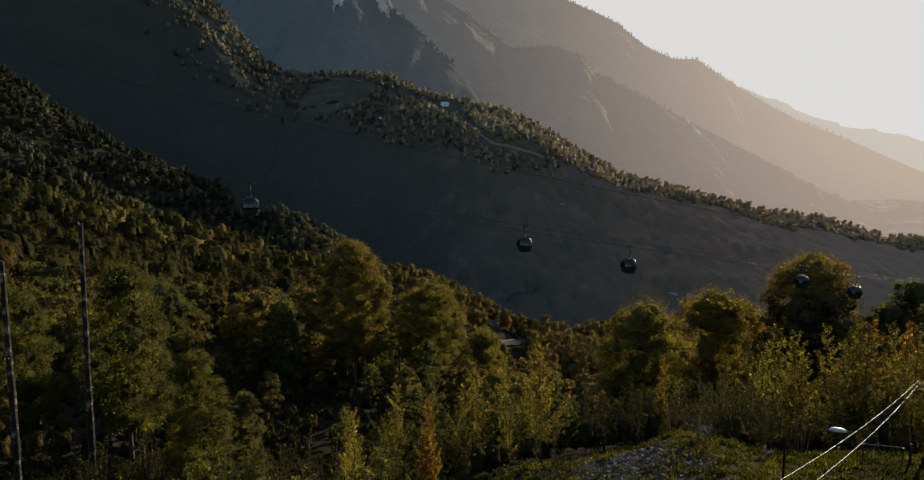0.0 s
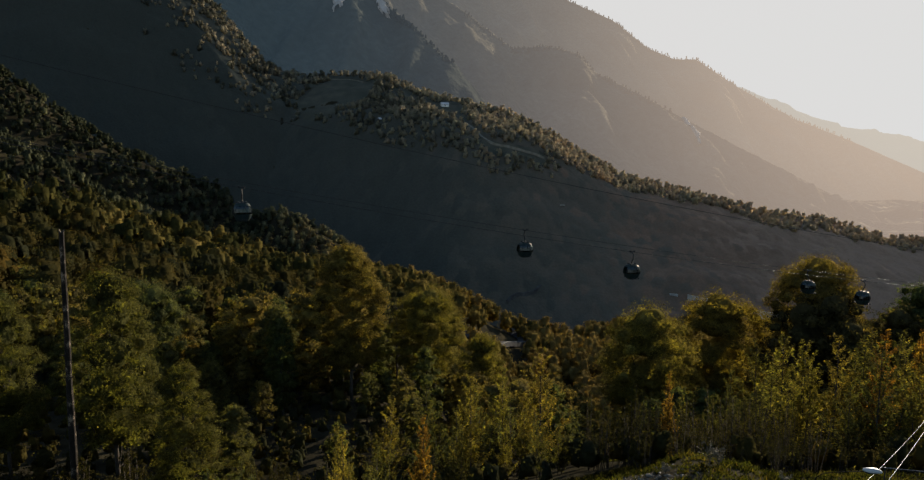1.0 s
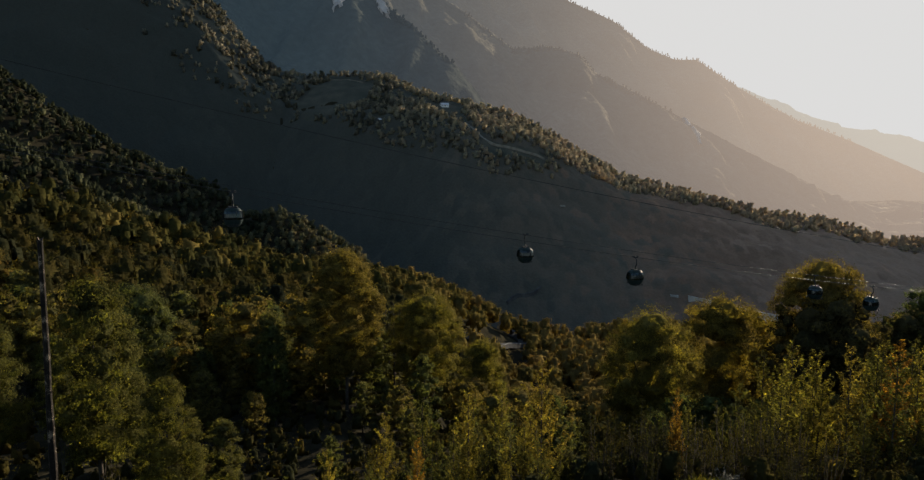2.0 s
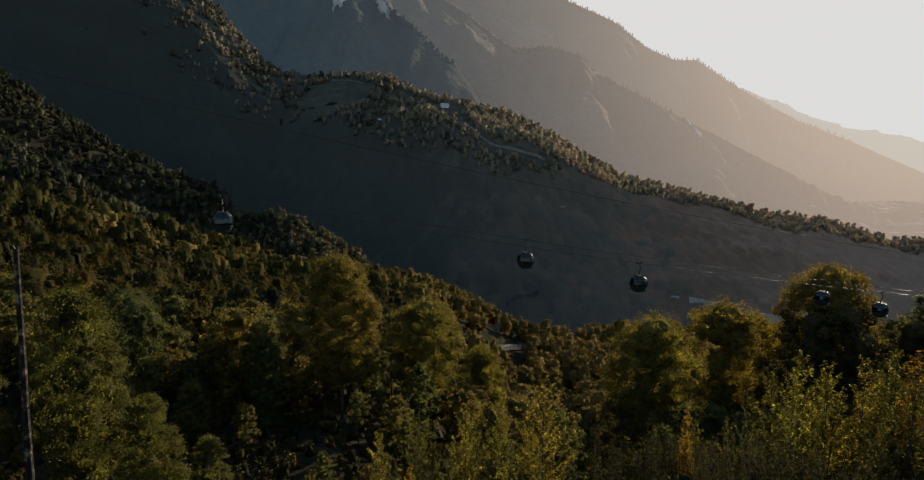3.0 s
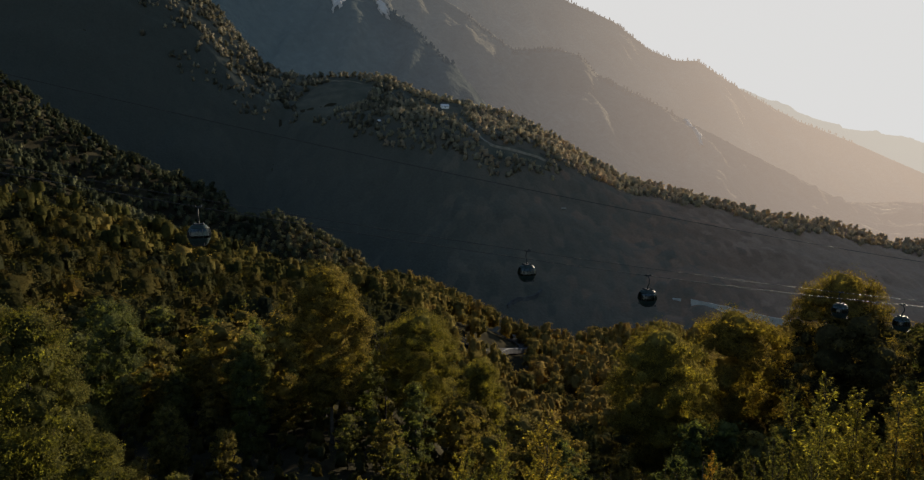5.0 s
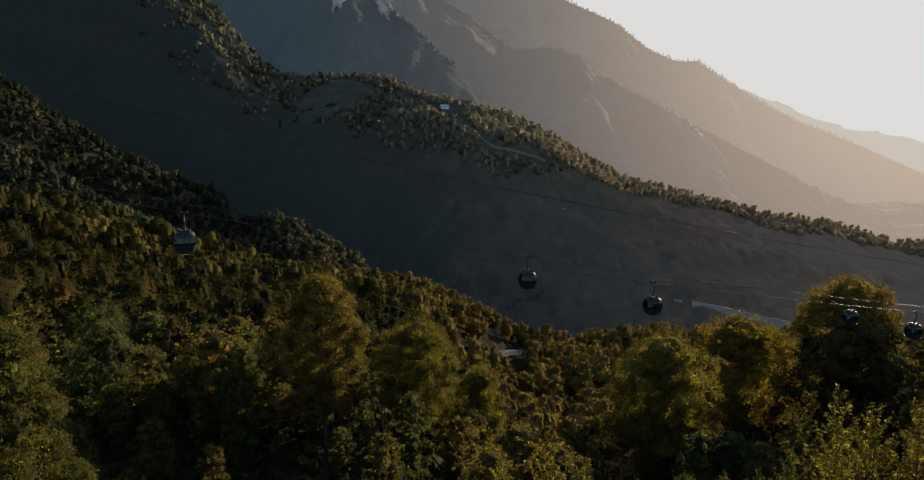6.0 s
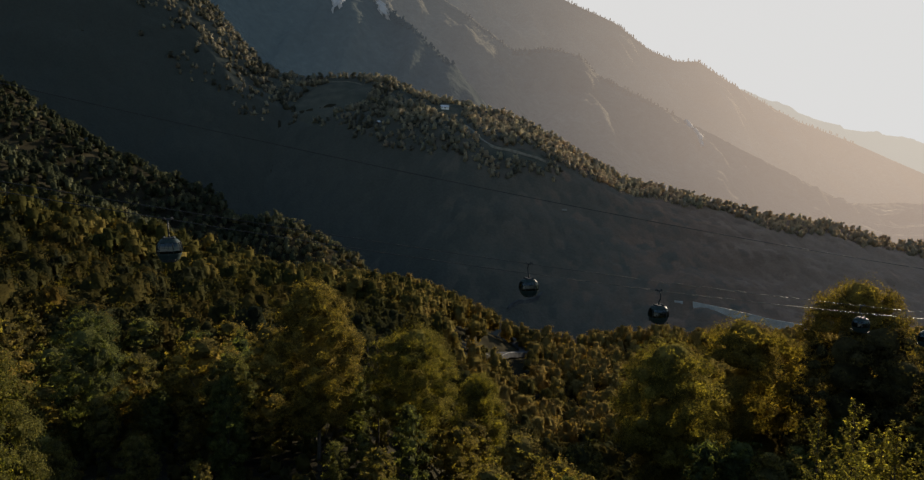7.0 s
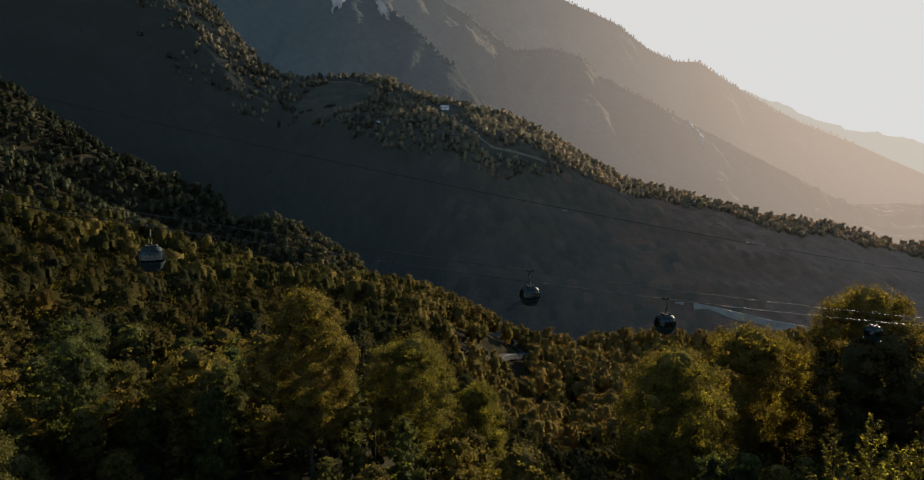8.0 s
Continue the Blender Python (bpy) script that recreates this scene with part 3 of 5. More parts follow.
greens = [(make_tree("green_tree", 200 + i, 18, w, b, LEAF_GREEN, "fresh green broadleaf tree with loose layered branches", "tree", WOODS,
                     count=52, sprays=3600, leaves=12, size=0.105, taper=0.9, gap=0.12, core=0.40), 18) for i, (w, b) in enumerate([(6.5, 2), (8.5, 3)])]
golds = [(make_tree("golden_tree", 250 + i, 22, w, b, LEAF_GOLD, "broadleaf tree in olive-gold leaf with an airy crown", "tree", WOODS,
                    count=64, sprays=4600, leaves=17, size=0.118, taper=tp, gap=0.06, core=0.40), 22) for i, (w, b, tp) in enumerate([(11.5, 7, 1.4), (9.0, 4, 1.1)])]
bushes = [(make_shrub("shrub", 300 + i, 6, 4.6, m, lab, "shrub", BRUSH), 6) for i, (m, lab) in enumerate(
    [(LEAF_YELLOW, "upright yellow-green shrub at the clearing's edge"), (LEAF_DULL, "dull olive-green shrub of upright shoots"),
     (LEAF_AUTUMN, "bright orange autumn shrub among green ones"), (LEAF, "loose olive sapling thicket")])]
plumes = [(plume("young_tree", 350 + i, 6.5, w, m, lab, "young tree", BRUSH, n, b), 6.5) for i, (w, m, n, b, lab) in enumerate(
    [(4.6, LEAF_YELLOW, 1, 30, "feathery yellow-green young tree with rising branches"), (3.8, LEAF_YELLOW, 2, 24, "feathery yellow-green young tree with rising branches"),
     (3.0, LEAF_AUTUMN, 2, 30, "slim orange young tree in full autumn colour"), (4.2, LEAF_GREEN, 2, 24, "feathery olive-green young tree with rising branches")])]
saplings = [(make_shrub("sapling", 400 + i, 7, 2.6, LEAF_DULL, "thin bare-stemmed sapling with sparse leaves", "sapling", BRUSH, shoots=6, twigs=10, leaves=10, size=0.085, reach=0.13), 7) for i in range(2)]

B, G, S, P, Y = beeches, greens, bushes, saplings, plumes
# the trees that stand out: kind, x, y, level of the top, turn, spread
for (proto, h), x, y, top, turn, wd in [
        (ochres[0], -16.2, 97, 18.5, 0, 1.0), (golds[0], -5.5, 108, 9.5, 40, 0.95), (golds[1], 4.2, 128, -3, 90, 0.9), (ochres[1], 79, 146, 9.5, 10, 0.86),
        (golds[0], 64, 160, -2, 200, 1.05), (golds[0], 37.5, 131, 1, 70, 0.9), (G[0], -22.8, 55, 14, 0, 1.0), (G[1], -34.6, 66, 20.2, 60, 0.85),
        (G[1], -45.5, 66, 17.2, 200, 0.8), (B[1], 96, 138, 5, 120, 0.9), (B[2], 90, 125, 3, 30, 0.9), (B[0], 108, 140, 6, 300, 0.95),
        (B[4], -28, 100, 9, 210, 0.9), (B[2], -24, 88, 10, 150, 0.8), (B[1], -48, 104, 11, 90, 0.9), (B[4], -53, 148, -1, 33, 0.9)]:
    put(proto, used, x, y, top, h, turn=turn, width=wd)
for (proto, h), x, y, top, turn, wd in [
        (Y[0], 7.2, 59.0, 13.4, 0, 1.0), (Y[1], 0.9, 52.5, 13.4, 70, 0.9), (Y[1], -6.5, 38, 14.8, 120, 0.6), (Y[2], -2.2, 42, 14.4, 10, 0.8),
        (Y[2], 16.3, 52, 13.9, 40, 0.7), (Y[0], 40.3, 82.4, 8.2, 100, 1.0), (Y[2], 54, 77, 10.5, 150, 1.0), (Y[2], 44.6, 69.9, 12.4, 15, 1.0),
        (Y[0], 33, 70, 9.5, 33, 1.0), (Y[3], 27, 66, 9.3, 66, 1.0), (Y[3], 45, 73, 8, 200, 1.0), (Y[1], 37.5, 72, 10.4, 250, 1.0), (Y[0], 49, 79, 9.4, 310, 1.0),
        (Y[3], 56, 84, 8.4, 20, 1.0), (Y[1], 61, 82, 10.2, 80, 1.1), (Y[2], 50, 72, 11.5, 170, 0.7), (Y[1], 4.0, 62, 10.8, 200, 0.9), (Y[3], -3.0, 60, 10.0, 140, 1.0),
        (S[1], -9, 42, 13, 20, 0.8), (S[1], -14, 44, 12, 220, 0.9), (Y[3], -4.2, 40.5, 13.2, 60, 0.7), (Y[1], -8.0, 44, 12.6, 320, 0.7)]:
    put(proto, used, x, y, top, h, turn=turn, width=wd)

# trees and shrubs between them
mids = [(make_tree("wood_tree", 500 + i, 18, w, 1.5, m, "broadleaf tree of the slope wood in autumn leaf", "tree", WOODS,
                   count=26, sprays=420, leaves=10, size=0.29, taper=tp, gap=0.05, cells=2), 18) for i, (w, tp, m) in enumerate(
    [(8.5, 1.2, LEAF), (10, 1.6, LEAF), (9, 1.4, LEAF), (7.5, 1.0, LEAF), (11, 1.7, LEAF_OCHRE)])]


def bare_tree(seed, x, y, top_z, width):
    """A slender tree that has shed its leaves: trunk, limbs and fine twigs."""
    rs = np.random.RandomState(seed)
    z0 = ground_at(x, y)
    h = top_z - z0
    L = lobes(rs, h, width, h * 0.35, 14, 1.2)
    arrays = [limbs(seed, h, h * 0.35, L, 0.13)]
    for cx, cy, cz, r, rz in L[:14]:
        for _ in range(7):
            d = rs.normal(0, 1, 3)
            d[2] = abs(d[2]) + 0.5
            d *= r * 1.5 / np.linalg.norm(d)
            p = np.array([cx, cy, cz - 0.5 * rz])
            arrays.append(tube([p, p + d * 0.5 + rs.normal(0, 0.08, 3), p + d], [0.03, 0.02, 0.008], 3))
    top = new("bare_tree")
    top.location = (x, y, z0)
    trunk = new("trunk", mesh_from("trunk", *join(arrays), BARK, True))
    trunk.parent = top
    return tagged(top, "slender leafless tree with dark limbs in the wood", "tree", "bare trees in the wood")


rng = random.Random(5)


def scatter(protos, n, x0, x1, y0, y1, low, high, gap, taken, tops=False, fan=None, skip=None, fall=0.0):
    """Stand up to n copies of protos with their tops within low to high metres (over the ground, or as levels)."""
    for _ in range(n * 6):
        if n <= 0:
            return
        x, y = rng.uniform(x0, x1), rng.uniform(y0, y1)
        if fan and abs(x) > fan * y + 12 or skip and skip(x, y):
            continue
        if any((x - a) ** 2 + (y - b) ** 2 < gap * gap for a, b in taken):
            continue
        proto, h = rng.choice(protos)
        z = ground_at(x, y)
        top = rng.uniform(low, high) + (0 if tops else z) - fall * (y - 50)
        if top - z < 1.5:
            continue
        taken.append((x, y))
        put(proto, used, x, y, top, h, turn=rng.uniform(0, 360), width=rng.uniform(0.85, 1.15))
        n -= 1


stands = [(-16.2, 97), (-5.5, 108), (4.2, 128), (79, 146), (64, 160), (38.7, 131), (-22.8, 55), (-34.6, 66), (-45.5, 66), (96, 138), (90, 125), (108, 140),
          (-28, 100), (-24, 88), (-48, 104), (-53, 148)]
put(B[3][0], used, -62, 128, scale=0.9, turn=80)
scatter(B, 16, -80, -20, 62, 96, -1, 9, 6.0, stands, True)
scatter(mids, 12, -34, 0, 66, 96, -4, 4, 5.0, stands, True)
scatter(mids, 6, -15, -5, 84, 100, -10, -5, 3.5, stands, True)
scatter(mids, 10, 0, 34, 72, 112, 7, 11, 5.5, stands)
scatter(mids, 14, 36, 110, 88, 124, -15, -8, 5.5, stands, True)
scatter(mids, 72, -112, 122, 108, 141, 13, 19, 6.4, stands, fan=0.76)
for k, (x, y, top, wd) in enumerate([(-10.9, 112, 7.5, 5.0), (-11.4, 116, 7.2, 5.5), (-7.6, 120, 4.5, 5.0)]):
    bare_tree(700 + k, x, y, top, wd)
low = []
scatter(P, 60, 10.5, 27, 46, 58, 11.5, 13.6, 0.9, low, True)
scatter([S[1], S[1], Y[3]], 16, 20, 36, 58, 80, 12.6, 14.4, 3.0, low, True, fall=0.39)
scatter([Y[0], Y[1], Y[3], Y[3], S[3]], 26, 30, 68, 60, 88, 13.6, 17.6, 3.4, low, True, fall=0.30)
scatter([S[1], S[3], S[1]], 26, -22, 2, 35, 46, 10.2, 12.6, 1.6, low, True)
scatter([S[1], S[3], S[1]], 60, -48, -14, 44, 60, 2.5, 7.0, 1.7, low, True)
scatter([Y[3], S[1], Y[1], S[3]], 18, -8, 9, 50, 66, 7.0, 10.5, 2.2, low, True)
scatter([S[1]], 12, 23, 60, 52, 62, 9.2, 11.6, 3.2, low, True, fall=0.3)
scatter(mids, 26, -56, -18, 98, 124, 7, 11, 3.8, [])
# added trees whose dark leaf colour stands for shade below the ochre crown
dark_wood = make_tree("wood_tree", 560, 18, 9.5, 1.5, LEAF_SHADE_DARK, "olive broadleaf tree, darkened to stand for shade among golden ones", "tree", WOODS,
                      count=30, sprays=700, leaves=10, size=0.22, taper=1.5, gap=0.05, cells=2)
for x, y, top, turn in ((69, 132, 2.4, 0), (77, 134, 3.6, 80), (86, 129, 2.0, 160), (74, 126, 0.0, 240)):
    put(dark_wood, used, x, y, top, 18, turn=turn)

# ---- woods further off, as canopy ----
def wood(name, seed, boxes, spacing, density, heads, shape, fuzz, size, tall, label, keep, height=land, mat=None, drift=0.0, fat=(0.55, 0.80), sink=0.0, low=0.42, hue=0.45, loose=(0.82, 1.24)):
    """A wood of many trees in one mesh: each crown a heap of uneven leafy heads round a body, with loose clumps of leaves on them."""
    rs = np.random.RandomState(seed)
    x0, x1, y0, y1 = boxes
    xs, ys = np.meshgrid(np.arange(x0, x1, spacing), np.arange(y0, y1, spacing))
    xs, ys = xs.ravel() + rs.uniform(-0.45, 0.45, xs.size) * spacing, ys.ravel() + rs.uniform(-0.45, 0.45, ys.size) * spacing
    ok = keep(xs, ys) & (rs.uniform(0, 1, xs.size) < density)
    xs, ys = xs[ok], ys[ok]
    zs = height(xs, ys) - sink
    n = len(xs)
    h = tall * rs.uniform(0.66, 1.14, n)
    w = h * rs.uniform(fat[0], fat[1], n)
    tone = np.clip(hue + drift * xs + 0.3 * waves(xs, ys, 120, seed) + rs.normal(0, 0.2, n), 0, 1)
    base = np.stack([xs, ys, zs], 1)
    span = np.stack([w, w, h], 1)
    # where the heads sit: a body, a top, and the rest wound about it
    k = np.arange(heads)
    ang = k[None] * 2.4 + rs.uniform(0, 6.28, (n, 1)) + rs.normal(0, 0.35, (n, heads))
    lev = (low + (0.76 - low) * (k - 2) / max(1, heads - 3))[None] + rs.normal(0, 0.035, (n, heads))
    far = 0.27 * np.sqrt(np.clip(1 - ((lev - 0.50) / 0.42) ** 2, 0.05, 1)) * rs.uniform(0.75, 1.1, (n, heads))
    hd = np.stack([far * np.cos(ang), far * np.sin(ang), lev], 2)
    hd[:, 0] = (0, 0, 0.54)
    hd[:, 1] = (0, 0, 0.74)
    hd[:, 1, :2] = rs.normal(0, 0.05, (n, 2))
    big = rs.uniform(0.15, 0.23, (n, heads))
    big[:, 0] = 0.40
    big[:, 1] = 0.24
    size3 = big[:, :, None] * np.stack([w, w, h * 0.62], 1)[:, None]
    size3[:, 0, 2] *= 1.25
    rings, seg = shape
    th = np.linspace(0.16, 0.74, rings) * np.pi
    ph = np.arange(seg) * 2 * np.pi / seg
    dome = np.array([(math.sin(t) * math.cos(p + t), math.sin(t) * math.sin(p + t), math.cos(t)) for t in th for p in ph] + [(0, 0, 1.0)])
    tri = [(rings * seg, k, (k + 1) % seg) for k in range(seg)]
    for i in range(rings - 1):
        for k in range(seg):
            a, b = i * seg + k, i * seg + (k + 1) % seg
            tri += [(a, a + seg, b), (b, a + seg, b + seg)]
    tri, nd = np.array(tri), len(dome)
    wob = 1 + rs.uniform(-0.28, 0.20, (n, heads, nd, 1))
    hv = base[:, None, None] + (hd * span[:, None])[:, :, None] + dome[None, None] * wob * 0.84 * size3[:, :, None]
    hn = dome[None, None] + 2.0 * (hd - np.array([0, 0, 0.50]))[:, :, None] / 0.4
    hn = (hn / np.linalg.norm(hn, axis=3)[..., None]).reshape(-1, 3)
    hf = (tri[None] + nd * np.arange(n * heads)[:, None, None]).reshape(-1, 3)
    body = mesh_from(name, hv.reshape(-1, 3), hf, mat or WOOD_SLOPE, True, hn)
    at = body.attributes.new("tone", "FLOAT", "POINT")
    at.data.foreach_set("value", np.repeat(tone, nd * heads).astype(np.float32))
    ob = new(name, body)
    tagged(ob, label, "forest", kind="stuff")
    if fuzz:
        k = rs.randint(1, heads, (n, fuzz))
        cen = np.take_along_axis(hd, k[:, :, None].repeat(3, 2), 1)
        rad = np.take_along_axis(size3, k[:, :, None].repeat(3, 2), 1)
        d = rs.normal(0, 1, (n, fuzz, 3)) + 1.2 * (cen - np.array([0, 0, 0.46])) / 0.4
        d /= np.linalg.norm(d, axis=2)[:, :, None]
        p = base[:, None] + cen * span[:, None] + d * rad * rs.uniform(loose[0], loose[1], (n, fuzz, 1))
        nn = (d + 2.0 * (cen - np.array([0, 0, 0.50])) / 0.4).reshape(-1, 3)
        me = mesh_from("leaf_clumps", *leaf_faces(p.reshape(-1, 3), d.reshape(-1, 3), size, rs, 1.15), mat or WOOD_SLOPE, False, lie(nn, rs, 0.28))
        at = me.attributes.new("tone", "FLOAT", "POINT")
        at.data.foreach_set("value", np.repeat(tone, fuzz * 3).astype(np.float32))
        c = new("leaf_clumps", me)
        c.parent = ob
        tagged(c, kind="stuff")
    return ob


def in_view(x, y, slack=0.04):
    """Within the broad fan of land that the valley opens."""
    return np.abs(x - 0.0) < (0.70 + slack) * y + 10


def clearing(x, y):
    """The open ground about the road."""
    return (np.hypot((x - 31) / 16, (y - 495) / 55) < 1) | (np.abs(x - knots(y, [340, 385, 432, 440, 457, 508, 548], [-5, -7, -5, 6, 19, 32, 54])) < knots(y, [340, 390, 440], [7, 13, 12])) & (y > 345) & (y < 545)


def slope_keep(x, y):
    return in_view(x, y) & (y < knots(x, *CREST_Y) + 40) & ~clearing(x, y)


wood("slope_wood", 2, (-330, 330, 140, 310), 9.5, 0.97, 9, (2, 6), 680, 0.385, 18.5, "broadleaf wood on the slope in olive and brown leaf", slope_keep, fat=(0.64, 0.92), hue=0.5)
# drift: the tone rises with x, from dark olive to pale gold
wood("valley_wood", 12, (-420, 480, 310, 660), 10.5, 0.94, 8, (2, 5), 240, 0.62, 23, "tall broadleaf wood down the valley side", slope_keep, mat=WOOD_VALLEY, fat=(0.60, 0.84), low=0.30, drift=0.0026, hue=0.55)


def spur_keep(x, y):
    yc = knots(x, R4_X, R4_Y)
    return in_view(x, y) & (y > knots(x, *CREST_Y) + 40) & (y < yc + 30) & (x < 0) & (y > 340)


wood("spur_wood", 3, (-620, 0, 340, 720), 7.5, 0.97, 6, (2, 5), 66, 0.72, 14.5, "dark wood on a shaded mountain spur", spur_keep, mat=WOOD_SPUR_HAZED, fat=(0.6, 0.85), sink=2.0, hue=0.85, drift=0.0021)


TRACK = ([-330, -297, -262, -233, -187, -150, -64, -43, -25, 4, 30, 51, 93, 110], [1185, 1199, 1194, 1189, 1166, 1130, 1065, 1031, 1000, 936, 886, 878, 886, 890])


def meadow(x, y):
    """Grassland round the track and the farm on the ridge."""
    off = knots(x, *TRACK) - y
    lane = (off > -9) & (off < knots(x, [-330, -120, -60, 10, 45, 110], [12, 12, 14, 15, 13, 12])) & (x > -330) & (x < 112)
    return lane | (np.hypot((x + 205) / 62, (y - 1090) / 75) < 1) | (np.hypot((x + 8) / 20, (y - 968) / 28) < 1) | (np.abs(x + 22 - 0.05 * (1040 - y)) < 20) & (y > 960) & (y < 1052)


def wall_strip(x, y):
    """The open strip before the retaining wall."""
    yw = knots(x, [225, 250, 290, 325, 370], [726, 718, 707, 700, 703])
    return (x > 247) & (x < 385) & (y < yw + 2) & (y > yw - 26)


def crest_reach(x):
    """How far the lit wood comes down from the crest."""
    return knots(x, [-900, -420, -370, -320, -285, -150, 60, 140, 260, 900], [90, 95, 110, 130, 150, 205, 205, 130, 56, 44])


def crest_keep(x, y):
    d = knots(x, R5_X, R5_Y) - y
    return in_view(x, y) & (d > -22) & (d < crest_reach(x) + 22 * waves(x, y, 160, 15)) & ((x > -270) | (d < 50) | (waves(x, y, 55, 41) > -0.1)) & ~meadow(x, y)


def flank_keep(x, y):
    d = knots(x, R5_X, R5_Y) - y
    return in_view(x, y) & (d > -20) & (d < 480) & (y > 655) & (ridge(x, y) > spur(x, y) - 10) & ~meadow(x, y) & ~wall_strip(x, y)


# drift pales the crest towards the sun, as haze would
wood("crest_wood", 4, (-960, 900, 760, 1290), 8.4, 0.96, 6, (2, 6), 50, 0.85, 17, "wood along the mountain ridge, edged with low sunlight", crest_keep, mat=WOOD_RIDGE_HAZED, drift=0.0011, fat=(0.68, 0.92), low=0.34, hue=0.55, sink=1.0)


def canopy_sheet(name, seed, boxes, step, keep, cell, lift, mat, drift, label):
    """The closed canopy of a distant wood: one sheet with a dome for every tree."""
    x = np.arange(boxes[0], boxes[1], step)
    y = np.arange(boxes[2], boxes[3], step)
    X, Y = np.meshgrid(x, y, indexing="ij")
    rs = np.random.RandomState(seed)
    nx, ny = int((boxes[1] - boxes[0]) / cell) + 4, int((boxes[3] - boxes[2]) / cell) + 4
    jx, jy, jh = rs.uniform(0.1, 0.9, (nx, ny)), rs.uniform(0.1, 0.9, (nx, ny)), rs.uniform(0.55, 1.0, (nx, ny))
    ci, cj = ((X - boxes[0]) / cell).astype(int) + 1, ((Y - boxes[2]) / cell).astype(int) + 1
    top, own, hue = np.zeros_like(X), np.zeros_like(X), rs.normal(0, 0.05, (nx, ny))
    for di in (-1, 0, 1):
        for dj in (-1, 0, 1):
            i, j = ci + di, cj + dj
            dx = X - boxes[0] - (i - 1 + jx[i, j]) * cell
            dy = Y - boxes[2] - (j - 1 + jy[i, j]) * cell
            dome = jh[i, j] * np.sqrt(np.clip(1 - (dx * dx + dy * dy) / (0.85 * cell) ** 2, 0, 1))
            own = np.where(dome > top, hue[i, j], own)
            top = np.maximum(top, dome)
    ok = keep(X, Y)
    soft = ok.astype(float)
    for _ in range(4):
        soft = (soft + np.roll(soft, 1, 0) + np.roll(soft, -1, 0) + np.roll(soft, 1, 1) + np.roll(soft, -1, 1)) / 5
    Z = land(X, Y) + np.where(soft > 0.15, soft * lift * (0.3 + 0.7 * top) + 0.2, -0.6)
    m, k = X.shape
    i, j = np.meshgrid(np.arange(m - 1), np.arange(k - 1), indexing="ij")
    q = np.stack([i * k + j, (i + 1) * k + j, (i + 1) * k + j + 1, i * k + j + 1], -1).reshape(-1, 4)
    q = q[ok.ravel()[q].any(1)]
    use, inv = np.unique(q, return_inverse=True)
    V = np.stack([X, Y, Z], -1).reshape(-1, 3)[use]
    me = mesh_from(name, V, inv.reshape(-1, 4), mat, True)
    at = me.attributes.new("tone", "FLOAT", "POINT")
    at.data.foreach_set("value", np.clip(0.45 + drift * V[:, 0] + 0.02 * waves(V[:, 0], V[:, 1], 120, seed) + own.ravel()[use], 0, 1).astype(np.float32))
    return tagged(new(name, me), label, "forest", kind="stuff")


def stray_keep(x, y):
    d = knots(x, R5_X, R5_Y) - y
    return in_view(x, y) & (d > 80) & (d < 175) & (x < 130) & (x > -620) & (waves(x, y, 75, 33) > 0.45 * np.clip((d - 95) / 90, 0, 1) - 0.1) & ~meadow(x, y)


wood("scattered_trees", 24, (-620, 130, 860, 1180), 9.0, 0.85, 6, (2, 6), 50, 0.85, 15, "loose trees scattered on the shaded ridge flank", stray_keep, mat=WOOD_RIDGE_HAZED, fat=(0.6, 0.85), low=0.32, hue=0.3)
canopy_sheet("meadow", 15, (-350, 170, 820, 1220), 5.0, lambda x, y: meadow(x, y) | meadow(x + 8, y) | meadow(x - 8, y) | meadow(x, y + 9) | meadow(x, y - 9), 9.0, 2.6, MEADOW, 0.0,
             "rough dull grassland on the mountain ridge")
# drift on verge and flank: haze towards the sun, painted as paler brown
canopy_sheet("meadow", 16, (230, 400, 650, 760), 4.0, lambda x, y: wall_strip(x, y + 3) | wall_strip(x, y + 10) | wall_strip(x + 10, y + 3), 9.0, 5.5, WOOD_FLANK_HAZED, 0.0011,
             "rough dull verge beside the retaining wall")
canopy_sheet("flank_wood", 14, (-960, 900, 655, 1260), 3.1, flank_keep, 10.5, 6.5, WOOD_FLANK_HAZED, 0.0011, "closed wood on the shaded flank of the ridge")


def under_keep(x, y):
    return in_view(x, y, 0.1) & ~((x > 2) & (x < 60) & (y < 45.5)) & ((x < 1) | (y > 46.5)) & ~((np.abs(x + 33) < 4) & (y < 60))


wood("undergrowth", 8, (-95, 110, 40, 122), 2.9, 0.92, 4, (2, 5), 50, 0.20, 3.2, "low leafy undergrowth between the trees", under_keep, fat=(0.8, 1.1), loose=(0.9, 1.3))


# trees along the far crests, emitting the haze of their range
def skyline_wood(name, seed, xs, ys, zs, mat, label, spacing, tall, fat=(0.45, 0.7), heads=4):
    wood(name, seed, (xs[0], xs[-1], min(ys) - 40, max(ys) + 10), spacing, 0.85, heads, (2, 6), 0, 2.4, tall, label,
         lambda x, y: np.abs(y - knots(x, xs, ys) + 12) < 16,
         lambda x, y: knots(x, xs, zs) - 0.75 * np.maximum(0, knots(x, xs, ys) - y) - 5, mat, fat=fat)


